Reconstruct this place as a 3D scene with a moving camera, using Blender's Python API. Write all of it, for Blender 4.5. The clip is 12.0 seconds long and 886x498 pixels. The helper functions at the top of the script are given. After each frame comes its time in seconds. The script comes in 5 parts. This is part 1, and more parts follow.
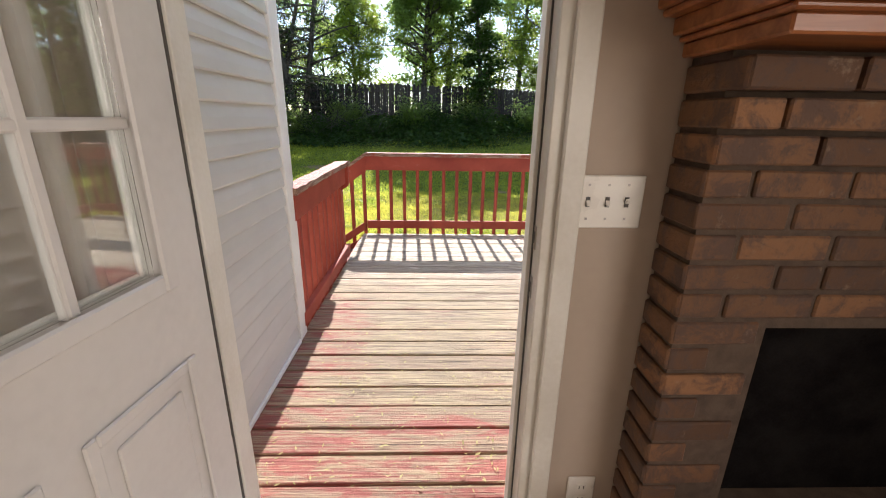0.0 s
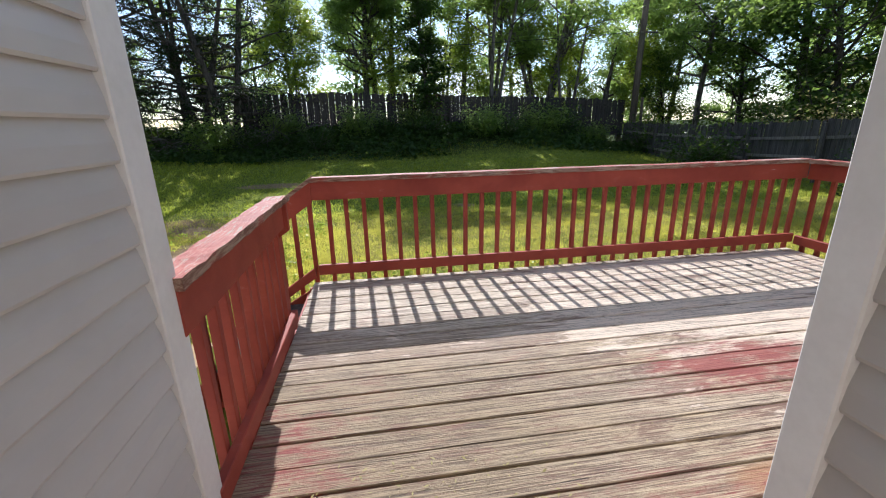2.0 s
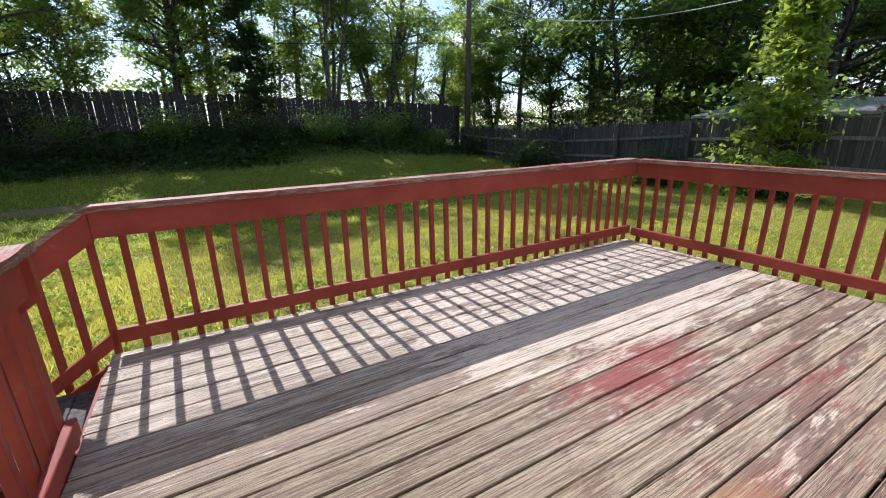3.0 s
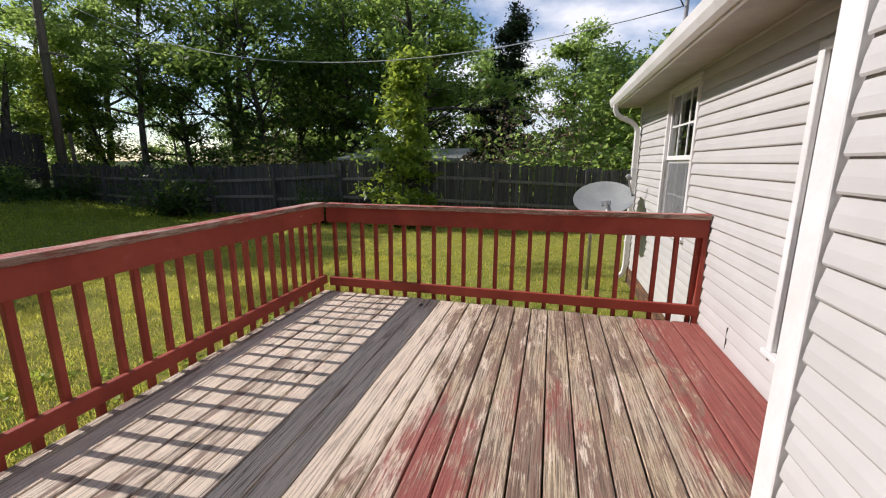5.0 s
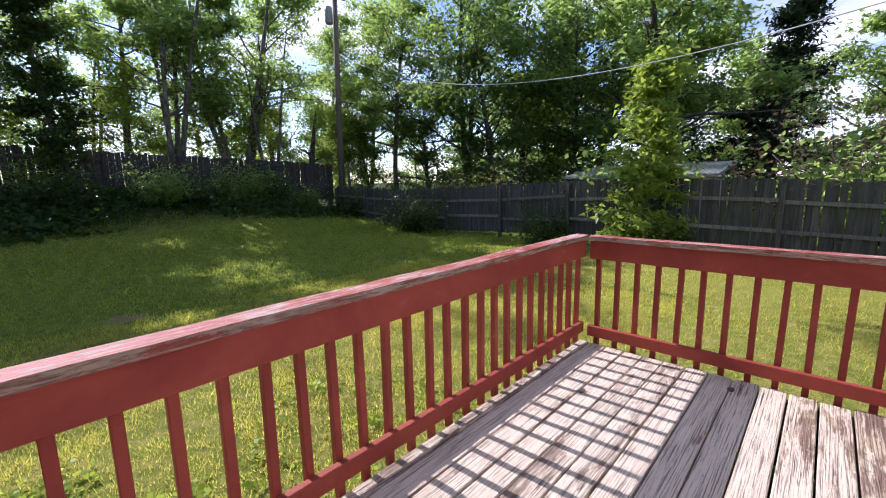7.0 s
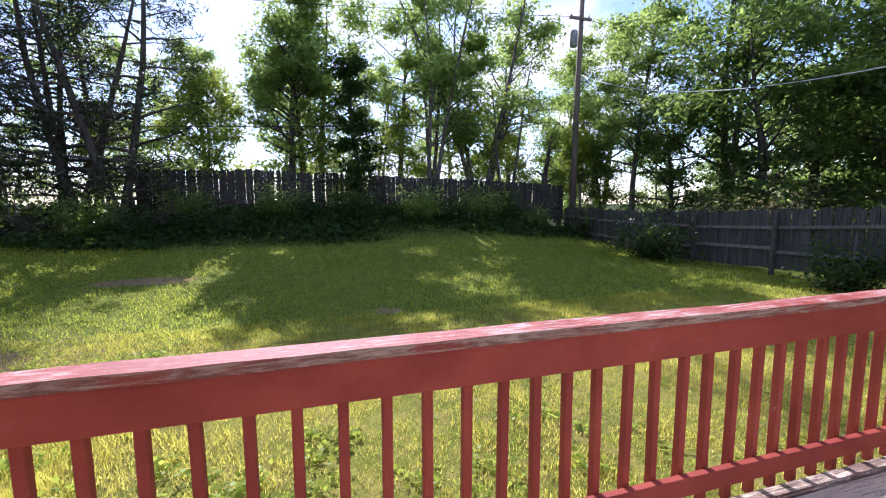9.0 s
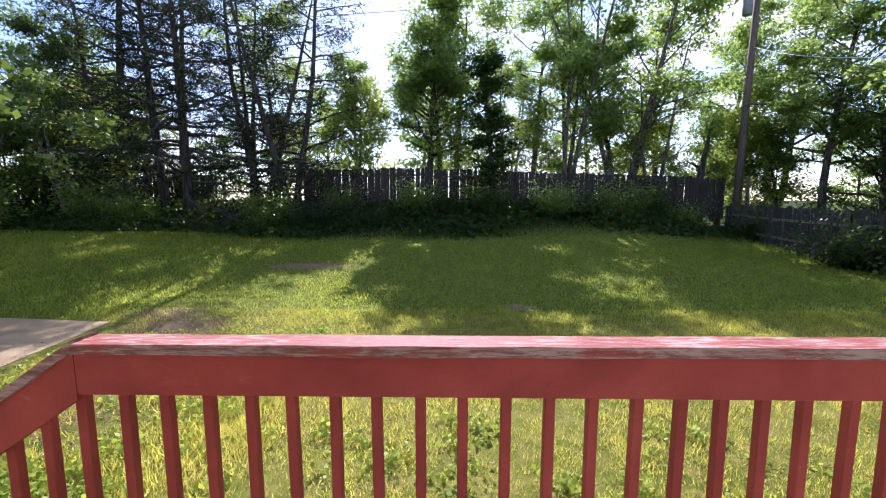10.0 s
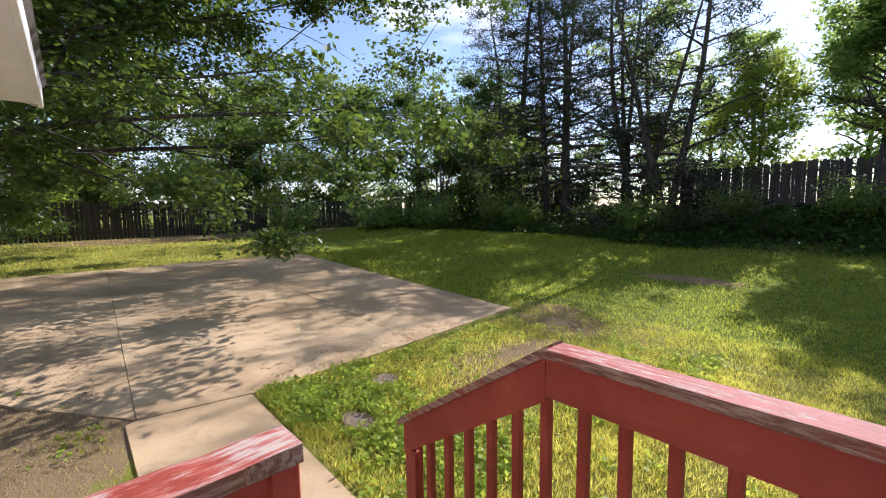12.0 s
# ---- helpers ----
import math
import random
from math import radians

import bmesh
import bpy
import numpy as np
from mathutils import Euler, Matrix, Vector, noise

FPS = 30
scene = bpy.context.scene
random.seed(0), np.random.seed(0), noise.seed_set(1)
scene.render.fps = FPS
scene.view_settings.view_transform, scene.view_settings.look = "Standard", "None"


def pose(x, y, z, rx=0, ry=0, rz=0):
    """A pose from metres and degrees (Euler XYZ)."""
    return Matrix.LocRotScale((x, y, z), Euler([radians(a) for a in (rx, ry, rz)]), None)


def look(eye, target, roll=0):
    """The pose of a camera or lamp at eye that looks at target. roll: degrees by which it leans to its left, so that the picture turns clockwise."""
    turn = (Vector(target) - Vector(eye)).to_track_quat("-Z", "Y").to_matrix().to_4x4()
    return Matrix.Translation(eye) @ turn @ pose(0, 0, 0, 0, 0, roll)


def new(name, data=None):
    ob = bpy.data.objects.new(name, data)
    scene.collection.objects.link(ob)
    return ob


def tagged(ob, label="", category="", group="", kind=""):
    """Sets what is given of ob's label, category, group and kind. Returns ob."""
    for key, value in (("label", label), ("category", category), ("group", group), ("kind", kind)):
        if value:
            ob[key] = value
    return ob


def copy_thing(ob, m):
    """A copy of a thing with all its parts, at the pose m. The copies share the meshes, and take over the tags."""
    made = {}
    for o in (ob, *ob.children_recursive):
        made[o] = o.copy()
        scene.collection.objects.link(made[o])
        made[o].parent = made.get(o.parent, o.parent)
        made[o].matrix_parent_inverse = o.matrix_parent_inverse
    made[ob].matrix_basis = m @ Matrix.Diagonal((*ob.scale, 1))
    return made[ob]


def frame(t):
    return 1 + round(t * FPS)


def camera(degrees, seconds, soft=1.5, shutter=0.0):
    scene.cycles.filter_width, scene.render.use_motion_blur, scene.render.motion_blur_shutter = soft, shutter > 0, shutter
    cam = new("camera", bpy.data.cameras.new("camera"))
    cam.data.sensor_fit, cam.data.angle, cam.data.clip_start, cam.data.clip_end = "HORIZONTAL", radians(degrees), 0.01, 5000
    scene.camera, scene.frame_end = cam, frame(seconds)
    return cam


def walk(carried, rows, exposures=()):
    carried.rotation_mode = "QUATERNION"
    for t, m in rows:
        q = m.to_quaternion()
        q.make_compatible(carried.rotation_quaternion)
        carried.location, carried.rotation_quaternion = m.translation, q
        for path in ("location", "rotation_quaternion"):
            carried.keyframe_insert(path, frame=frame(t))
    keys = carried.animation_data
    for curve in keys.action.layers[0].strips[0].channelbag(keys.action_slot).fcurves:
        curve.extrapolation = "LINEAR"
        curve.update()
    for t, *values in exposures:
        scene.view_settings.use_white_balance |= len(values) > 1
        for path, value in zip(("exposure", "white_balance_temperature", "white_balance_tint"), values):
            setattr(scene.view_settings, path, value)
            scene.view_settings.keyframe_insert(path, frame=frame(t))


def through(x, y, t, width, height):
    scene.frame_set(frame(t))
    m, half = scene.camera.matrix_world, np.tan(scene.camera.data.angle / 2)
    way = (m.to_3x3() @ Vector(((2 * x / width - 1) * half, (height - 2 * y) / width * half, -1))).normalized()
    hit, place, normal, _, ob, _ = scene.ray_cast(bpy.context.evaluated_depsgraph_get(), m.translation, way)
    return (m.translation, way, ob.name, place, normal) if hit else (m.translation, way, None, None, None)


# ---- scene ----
cam = camera(94.0, 12.0, 1.1)
PATH = [
    (0, (0.788, -2.251, 1.283), (0.843, -0.347, 0.672), 0.9),
    (0.5, (0.737, -1.991, 1.281), (0.549, -0.08, 0.725), -0.1),
    (1, (0.625, -1.712, 1.258), (0.479, 0.204, 0.705), -0.8),
    (1.5, (0.575, -1.459, 1.283), (0.625, 0.457, 0.712), -1.0),
    (2, (0.61, -1.174, 1.294), (0.9, 0.719, 0.715), -1.2),
    (2.5, (0.632, -0.935, 1.279), (1.223, 0.884, 0.696), -1.3),
    (3, (0.65, -0.608, 1.284), (1.601, 1.056, 0.712), -1.2),
    (3.5, (0.776, -0.345, 1.298), (2.087, 1.064, 0.754), -1.1),
    (5.3, (1.155, 0.204, 1.304), (3.063, 0.648, 0.899), 0.3),
    (5.5, (1.22, 0.274, 1.307), (3.117, 0.763, 0.907), 0.4),
    (6, (1.345, 0.497, 1.31), (3.177, 1.196, 0.916), -0.6),
    (6.5, (1.427, 0.734, 1.342), (3.113, 1.744, 0.972), -1.4),
    (7, (1.501, 0.877, 1.355), (2.945, 2.223, 1.032), -1.1),
    (7.5, (1.537, 0.952, 1.342), (2.719, 2.541, 1.064), -0.8),
    (9.5, (1.397, 0.994, 1.368), (1.707, 2.957, 1.144), -0.0),
    (10, (1.317, 1.01, 1.368), (1.282, 2.996, 1.132), 0.0),
    (10.5, (1.181, 1.007, 1.38), (0.756, 2.946, 1.135), -0.5),
    (11, (1.034, 1.027, 1.371), (0.212, 2.834, 1.133), -1.0),
    (11.5, (0.936, 1.063, 1.384), (-0.253, 2.655, 1.16), -0.9),
    (12, (0.876, 1.101, 1.395), (-0.605, 2.43, 1.194), -0.8),
]
walk(cam, [(t, look(e, g, r)) for t, e, g, r in PATH],
     [(0.0, 1.12, 6150, 12), (0.4, 1.22, 5850, 11), (0.9, 1.12, 5700, 11), (1.4, 0.78, 5750, 12), (2.2, 0.42, 5800, 14), (3.5, 0.36, 5650, 16), (5.3, 0.04, 6250, 17), (6.2, 0.30, 5900, 20), (7.5, 0.70, 5650, 26), (9.5, 0.84, 5600, 29), (12.0, 0.62, 6000, 22)])

# ---- light ----
SUN_ELEV, SUN_AZ = 36.7, -3.2
world = bpy.data.worlds.new("sky")
scene.world = world
world.use_nodes = True
wt = world.node_tree
sky = wt.nodes.new("ShaderNodeTexSky")
sky.sky_type, sky.sun_disc, sky.sun_elevation, sky.sun_rotation = "NISHITA", False, radians(SUN_ELEV), radians(SUN_AZ)
sky.air_density, sky.dust_density = 1.0, 0.25
wc = wt.nodes.new("ShaderNodeTexCoord")
wn = wt.nodes.new("ShaderNodeTexNoise")
wn.inputs["Scale"].default_value, wn.inputs["Detail"].default_value, wn.inputs["Roughness"].default_value = 2.6, 6, 0.55
wm = wt.nodes.new("ShaderNodeMapping")
wm.inputs["Scale"].default_value, wm.inputs["Location"].default_value = (1, 1, 2.4), (0.3, 0.1, 0.0)
wr = wt.nodes.new("ShaderNodeValToRGB")
wr.color_ramp.elements[0].position, wr.color_ramp.elements[1].position = 0.5, 0.66
wx = wt.nodes.new("ShaderNodeMixRGB")
wx.inputs[2].default_value = (7.2, 7.3, 7.5, 1)
wt.links.new(wc.outputs["Generated"], wm.inputs[0])
wt.links.new(wm.outputs[0], wn.inputs[0])
wt.links.new(wn.outputs[0], wr.inputs[0])
wt.links.new(wr.outputs[0], wx.inputs[0])
wt.links.new(sky.outputs[0], wx.inputs[1])
wt.links.new(wx.outputs[0], wt.nodes["Background"].inputs[0])
wt.nodes["Background"].inputs[1].default_value = 0.13
sun = new("sun", bpy.data.lights.new("sun", "SUN"))
sun.data.energy, sun.data.angle, sun.data.color = 5.0, radians(0.5), (1.0, 0.945, 0.86)
SUN_FLAT = 20 * math.cos(radians(SUN_ELEV))
sun.matrix_world = look((SUN_FLAT * math.sin(radians(SUN_AZ)), SUN_FLAT * math.cos(radians(SUN_AZ)), 20 * math.sin(radians(SUN_ELEV))), (0, 0, 0))


# ---- materials ----
class Nodes:
    """Short forms for building one node material."""

    def __init__(self, name, rough=0.6, metal=0.0):
        self.m = bpy.data.materials.new(name)
        self.m.use_nodes = True
        self.t = self.m.node_tree
        self.b = self.t.nodes["Principled BSDF"]
        self.b.inputs["Roughness"].default_value = rough
        self.b.inputs["Metallic"].default_value = metal

    def put(self, socket, v):
        if isinstance(v, bpy.types.NodeSocket):
            self.t.links.new(v, socket)
        elif isinstance(v, (tuple, list)) and len(v) == 3 and socket.type == "RGBA":
            socket.default_value = (*v, 1)
        else:
            socket.default_value = v

    def world(self):
        return self.t.nodes.new("ShaderNodeNewGeometry").outputs["Position"]

    def island(self):
        return self.t.nodes.new("ShaderNodeNewGeometry").outputs["Random Per Island"]

    def chance(self):
        return self.t.nodes.new("ShaderNodeObjectInfo").outputs["Random"]

    def own(self, shift=True):
        c = self.t.nodes.new("ShaderNodeTexCoord").outputs["Object"]
        if not shift:
            return c
        v = self.t.nodes.new("ShaderNodeVectorMath")
        k = self.math("MULTIPLY", self.chance(), 57.0)
        self.put(v.inputs[0], c), self.put(v.inputs[1], k)
        return v.outputs[0]

    def scaled(self, v, s):
        n = self.t.nodes.new("ShaderNodeMapping")
        self.put(n.inputs[0], v)
        n.inputs["Scale"].default_value = s
        return n.outputs[0]

    def noise(self, v, scale, detail=4, rough=0.55, warp=0.0):
        n = self.t.nodes.new("ShaderNodeTexNoise")
        self.put(n.inputs["Vector"], v)
        n.inputs["Scale"].default_value, n.inputs["Detail"].default_value = scale, detail
        n.inputs["Roughness"].default_value, n.inputs["Distortion"].default_value = rough, warp
        return n.outputs[0]

    def axis(self, v, i):
        n = self.t.nodes.new("ShaderNodeSeparateXYZ")
        self.put(n.inputs[0], v)
        return n.outputs[i]

    def math(self, op, a, b=0.0, clamp=False):
        n = self.t.nodes.new("ShaderNodeMath")
        n.operation, n.use_clamp = op, clamp
        self.put(n.inputs[0], a), self.put(n.inputs[1], b)
        return n.outputs[0]

    def span(self, v, a, b, c=0.0, d=1.0):
        n = self.t.nodes.new("ShaderNodeMapRange")
        n.interpolation_type = "SMOOTHSTEP"
        self.put(n.inputs[0], v)
        for i, k in enumerate((a, b, c, d)):
            n.inputs[i + 1].default_value = k
        return n.outputs[0]

    def mix(self, f, a, b, mode="MIX"):
        n = self.t.nodes.new("ShaderNodeMixRGB")
        n.blend_type = mode
        self.put(n.inputs[0], f), self.put(n.inputs[1], a), self.put(n.inputs[2], b)
        return n.outputs[0]

    def near(self, v, centre, size):
        """1 at the centre of a soft ellipse, 0 outside it."""
        n = self.t.nodes.new("ShaderNodeMapping")
        n.vector_type = "TEXTURE"
        self.put(n.inputs[0], v)
        n.inputs["Location"].default_value, n.inputs["Scale"].default_value = centre, size
        k = self.t.nodes.new("ShaderNodeVectorMath")
        k.operation = "LENGTH"
        self.put(k.inputs[0], n.outputs[0])
        return self.math("SUBTRACT", 1.0, k.outputs["Value"])

    def bump(self, h, strength=0.3, dist=0.01):
        n = self.t.nodes.new("ShaderNodeBump")
        n.inputs["Strength"].default_value, n.inputs["Distance"].default_value = strength, dist
        self.put(n.inputs["Height"], h)
        self.put(self.b.inputs["Normal"], n.outputs[0])

    def colour(self, c):
        self.put(self.b.inputs["Base Color"], c)

    def rough(self, r):
        self.put(self.b.inputs["Roughness"], r)


def deck_wood():
    n = Nodes("weathered_deck_wood", 0.75)
    w, o = n.world(), n.own()
    grain = n.noise(n.scaled(o, (2.6, 130, 130)), 1.0, 8, 0.70, 0.6)
    fine = n.noise(n.scaled(o, (3.0, 190, 190)), 1.0, 4, 0.7, 0.4)
    broad = n.noise(n.scaled(w, (1.2, 3.5, 1)), 1.0, 7, 0.65)
    c = n.mix(n.span(grain, 0.38, 0.54), (0.19, 0.13, 0.075), (0.58, 0.45, 0.29))
    c = n.mix(n.span(broad, 0.38, 0.62), c, n.mix(n.span(grain, 0.40, 0.55), (0.16, 0.108, 0.072), (0.58, 0.46, 0.335)))
    c = n.mix(n.math("MULTIPLY", n.chance(), 0.22), c, (0.53, 0.405, 0.265))
    far_side = n.span(n.axis(w, 1), 0.9, 1.4)
    c = n.mix(n.math("MULTIPLY", far_side, 0.55), c, n.mix(n.span(grain, 0.36, 0.53), (0.28, 0.23, 0.17), (0.80, 0.69, 0.54)))
    # the boards towards the door are a darker tan
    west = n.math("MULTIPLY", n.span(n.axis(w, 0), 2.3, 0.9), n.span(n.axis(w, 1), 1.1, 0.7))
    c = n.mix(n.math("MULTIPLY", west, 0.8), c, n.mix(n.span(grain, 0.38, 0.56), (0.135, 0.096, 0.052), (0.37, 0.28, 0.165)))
    # brown weathering, broken up along the grain
    blot = n.noise(n.scaled(o, (1.9, 7.5, 7.5)), 1.0, 9, 0.72, 0.6)
    tear = n.noise(n.scaled(o, (6.5, 110, 110)), 1.0, 8, 0.75, 0.4)
    east = n.span(n.axis(w, 0), 0.9, 2.8, 0.35, 1.0)
    wear = n.math("ADD", n.math("MULTIPLY", n.span(blot, 0.40, 0.66), east), n.math("MULTIPLY", n.span(tear, 0.35, 0.65), 0.55))
    c = n.mix(n.span(wear, 0.56, 0.76, 0.0, 0.72), c, n.mix(n.chance(), (0.145, 0.070, 0.048), (0.23, 0.135, 0.095)))
    pale = n.noise(n.scaled(o, (1.6, 8, 8)), 1.3, 8, 0.72, 0.5)
    bleach = n.math("MULTIPLY", n.span(n.axis(w, 1), 0.45, 0.72), n.math("MULTIPLY", n.span(n.axis(w, 0), 1.2, 2.4), 0.34))
    pale = n.math("ADD", pale, n.math("MULTIPLY", bleach, n.chance()))
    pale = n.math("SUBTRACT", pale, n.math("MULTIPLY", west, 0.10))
    c = n.mix(n.math("MULTIPLY", n.span(n.chance(), 0.55, 1.0), 0.35), c, (0.20, 0.125, 0.09))
    c = n.mix(n.span(n.math("ADD", n.span(pale, 0.50, 0.70), n.math("MULTIPLY", n.span(tear, 0.6, 0.4), 0.4)), 0.45, 0.95, 0.0, 0.85), c, (0.82, 0.675, 0.52))
    # thin open grain lines and long splits
    c = n.mix(n.span(fine, 0.515, 0.60, 0.0, 0.8), c, (0.09, 0.058, 0.04))
    split = n.noise(n.scaled(o, (1.6, 95, 95)), 1.0, 4, 0.55, 0.6)
    c = n.mix(n.span(split, 0.655, 0.69, 0.0, 0.9), c, (0.035, 0.022, 0.018))
    # one worn spot where raw orange wood shows
    raw = n.math("ADD", n.span(n.near(w, (2.05, -0.15, 0), (0.42, 0.15, 1)), 0.0, 1.0), n.math("MULTIPLY", n.span(blot, 0.35, 0.65), 0.4))
    c = n.mix(n.span(raw, 0.5, 1.1, 0.0, 0.6), c, (0.44, 0.235, 0.10))
    # knots
    v = n.t.nodes.new("ShaderNodeTexVoronoi")
    n.put(v.inputs["Vector"], n.scaled(o, (1.6, 5.5, 5.5)))
    knot = n.span(v.outputs["Distance"], 0.03, 0.11, 1.0, 0.0)
    c = n.mix(n.math("MULTIPLY", knot, 0.75), c, (0.13, 0.07, 0.04))
    # what is left of the red stain: along the house, by the door and in a few worn places
    house = n.span(n.axis(w, 1), -0.42, -0.85)
    right = n.math("MULTIPLY", house, n.math("MULTIPLY", n.span(n.axis(w, 0), 2.3, 3.0, 0.4, 1.0), n.math("ADD", n.math("MULTIPLY", n.chance(), 0.55), 0.66)))
    door = n.math("MULTIPLY", n.span(n.axis(w, 1), -0.62, -1.0), 0.46)
    side = n.math("MULTIPLY", n.span(n.axis(w, 0), 0.75, 0.05), n.span(n.axis(w, 1), 1.0, 0.3))
    a = n.math("MULTIPLY", n.span(n.near(w, (2.55, 0.55, 0), (1.0, 0.42, 1)), 0.0, 1.0), 0.68)
    b = n.math("MULTIPLY", n.span(n.near(w, (1.9, -0.35, 0), (1.1, 0.6, 1)), 0.0, 1.0), 0.46)
    e = n.math("MULTIPLY", n.span(n.near(w, (3.1, 0.1, 0), (0.9, 0.6, 1)), 0.0, 1.0), 0.32)
    red = n.math("MAXIMUM", n.math("MAXIMUM", right, door), n.math("MAXIMUM", n.math("MULTIPLY", side, 0.44), n.math("MAXIMUM", a, n.math("MAXIMUM", b, e))))
    flake = n.noise(n.scaled(w, (2.2, 7, 7)), 1.4, 9, 0.74, 0.6)
    worn = n.math("ADD", n.math("MULTIPLY", n.span(flake, 0.30, 0.70), 0.62), n.math("MULTIPLY", n.span(grain, 0.35, 0.65), 0.36))
    keep = n.span(n.math("SUBTRACT", red, worn), -0.06, 0.08)
    paint = n.mix(n.span(grain, 0.3, 0.7), (0.20, 0.038, 0.030), (0.40, 0.105, 0.085))
    c = n.mix(n.math("MULTIPLY", n.span(n.math("SUBTRACT", red, worn), -0.38, -0.02), 0.35), c, (0.36, 0.13, 0.10))
    c = n.mix(n.math("MULTIPLY", keep, 0.85), c, paint)
    n.colour(c)
    n.rough(n.span(grain, 0.2, 0.8, 0.62, 0.88))
    n.bump(n.math("SUBTRACT", n.math("ADD", grain, n.math("MULTIPLY", fine, -0.6)), n.span(split, 0.65, 0.70)), 1.0, 0.006)
    return n.m


def red_paint(name, worn, run=(7, 22, 22)):
    n = Nodes(name, 0.5)
    w = n.world()
    streak = n.noise(n.scaled(w, (6, 6, 40) if worn < 0.5 else run), 1.4, 6, 0.7)
    big = n.noise(w, 3.2, 5, 0.6, 0.3)
    c = n.mix(n.span(big, 0.3, 0.7), (0.25, 0.040, 0.024), (0.34, 0.063, 0.036))
    c = n.mix(n.span(streak, 0.55, 0.8, 0.0, 0.35), c, (0.22, 0.035, 0.03))
    flake = n.noise(n.scaled(w, run), 1.0, 8, 0.72, 0.6)
    f = n.math("ADD", n.math("MULTIPLY", flake, 0.7), n.math("MULTIPLY", big, 0.4))
    lo = 0.72 - 0.14 * worn
    c = n.mix(n.span(f, lo - 0.07, lo, 0.0, 0.55 * min(1, worn * 2)), c, (0.48, 0.20, 0.17))
    c = n.mix(n.span(f, lo, lo + 0.05, 0.0, 0.85), c, (0.47, 0.41, 0.35))
    if worn > 0.5:
        # sawn edges of the cap boards, mostly bare wood
        nz = n.math("ABSOLUTE", n.axis(n.t.nodes.new("ShaderNodeNewGeometry").outputs["Normal"], 2), 0.0)
        bare = n.math("MULTIPLY", n.span(nz, 0.55, 0.25), n.span(n.math("ADD", big, n.math("MULTIPLY", flake, 0.6)), 0.62, 0.78, 0.15, 0.85))
        c = n.mix(bare, c, n.mix(n.span(flake, 0.4, 0.6), (0.13, 0.075, 0.05), (0.36, 0.27, 0.19)))
        hair = n.noise(n.scaled(w, tuple(k * 2.6 for k in run)), 1.0, 6, 0.7, 0.4)
        c = n.mix(n.span(hair, 0.57, 0.64, 0.0, 0.5), c, (0.50, 0.30, 0.25))
        c = n.mix(n.span(hair, 0.40, 0.34, 0.0, 0.6), c, (0.13, 0.025, 0.02))
    n.colour(c)
    n.rough(n.span(f, lo - 0.05, lo + 0.05, 0.66, 0.92))
    n.b.inputs["Specular IOR Level"].default_value = 0.35
    n.bump(n.math("ADD", streak, n.math("MULTIPLY", n.span(f, lo, lo + 0.03), -1.0)), 0.35, 0.004)
    return n.m


def vinyl():
    n = Nodes("pale_vinyl_siding", 0.42)
    w = n.world()
    dirt = n.noise(n.scaled(w, (1.5, 1.5, 3)), 1.2, 6, 0.62)
    grain = n.noise(n.scaled(n.own(), (6, 6, 90)), 1.0, 3, 0.5)
    c = n.mix(n.span(dirt, 0.3, 0.72), (0.48, 0.463, 0.445), (0.54, 0.525, 0.505))
    c = n.mix(n.math("MULTIPLY", n.chance(), 0.10), c, (0.47, 0.44, 0.405))
    n.colour(c)
    n.bump(n.math("ADD", grain, n.noise(w, 4.0, 2)), 0.10, 0.004)
    return n.m


def painted(name, c0, c1, rough=0.45, scale=3.0, bump=0.06):
    n = Nodes(name, rough)
    w = n.world()
    a, b = n.noise(w, scale, 6, 0.6), n.noise(w, scale * 25, 3, 0.5)
    n.colour(n.mix(n.span(n.math("ADD", n.math("MULTIPLY", a, 0.8), n.math("MULTIPLY", b, 0.2)), 0.32, 0.68), c0, c1))
    n.rough(n.span(a, 0.2, 0.8, max(0.05, rough - 0.08), rough + 0.1))
    n.bump(b, bump, 0.003)
    return n.m


def brick_clay():
    n = Nodes("brown_clay_brick", 0.8)
    o = n.own()
    a, b = n.noise(o, 14, 8, 0.72, 0.5), n.noise(o, 70, 4, 0.6)
    c = n.mix(n.chance(), (0.090, 0.044, 0.022), (0.260, 0.122, 0.052))
    c = n.mix(n.span(a, 0.42, 0.60, 0.0, 0.8), c, (0.075, 0.045, 0.035))
    c = n.mix(n.span(n.noise(o, 17, 6, 0.7), 0.60, 0.72, 0.0, 0.5), c, (0.28, 0.20, 0.13))
    c = n.mix(n.span(b, 0.62, 0.75, 0.0, 0.7), c, (0.05, 0.035, 0.03))
    n.colour(c)
    n.bump(n.math("ADD", a, n.math("MULTIPLY", b, 0.7)), 0.55, 0.006)
    return n.m


def old_fence_wood(name, c0, c1):
    n = Nodes(name, 0.85)
    o = n.own()
    g = n.noise(n.scaled(o, (30, 30, 1.6)), 1.0, 6, 0.62, 0.4)
    c = n.mix(n.span(g, 0.3, 0.7), c0, c1)
    c = n.mix(n.math("MULTIPLY", n.chance(), 0.45), c, tuple(k * 0.5 for k in c0))
    c = n.mix(n.span(n.noise(n.world(), 0.7, 4), 0.5, 0.7, 0.0, 0.45), c, (0.075, 0.085, 0.055))
    n.colour(c)
    n.bump(g, 0.5, 0.008)
    return n.m


def bark(name, c0, c1):
    n = Nodes(name, 0.9)
    w = n.own(False)
    g = n.noise(n.scaled(w, (9, 9, 1.8)), 1.0, 7, 0.68, 0.5)
    n.colour(n.mix(n.span(g, 0.35, 0.65), c0, c1))
    n.bump(g, 0.8, 0.03)
    return n.m


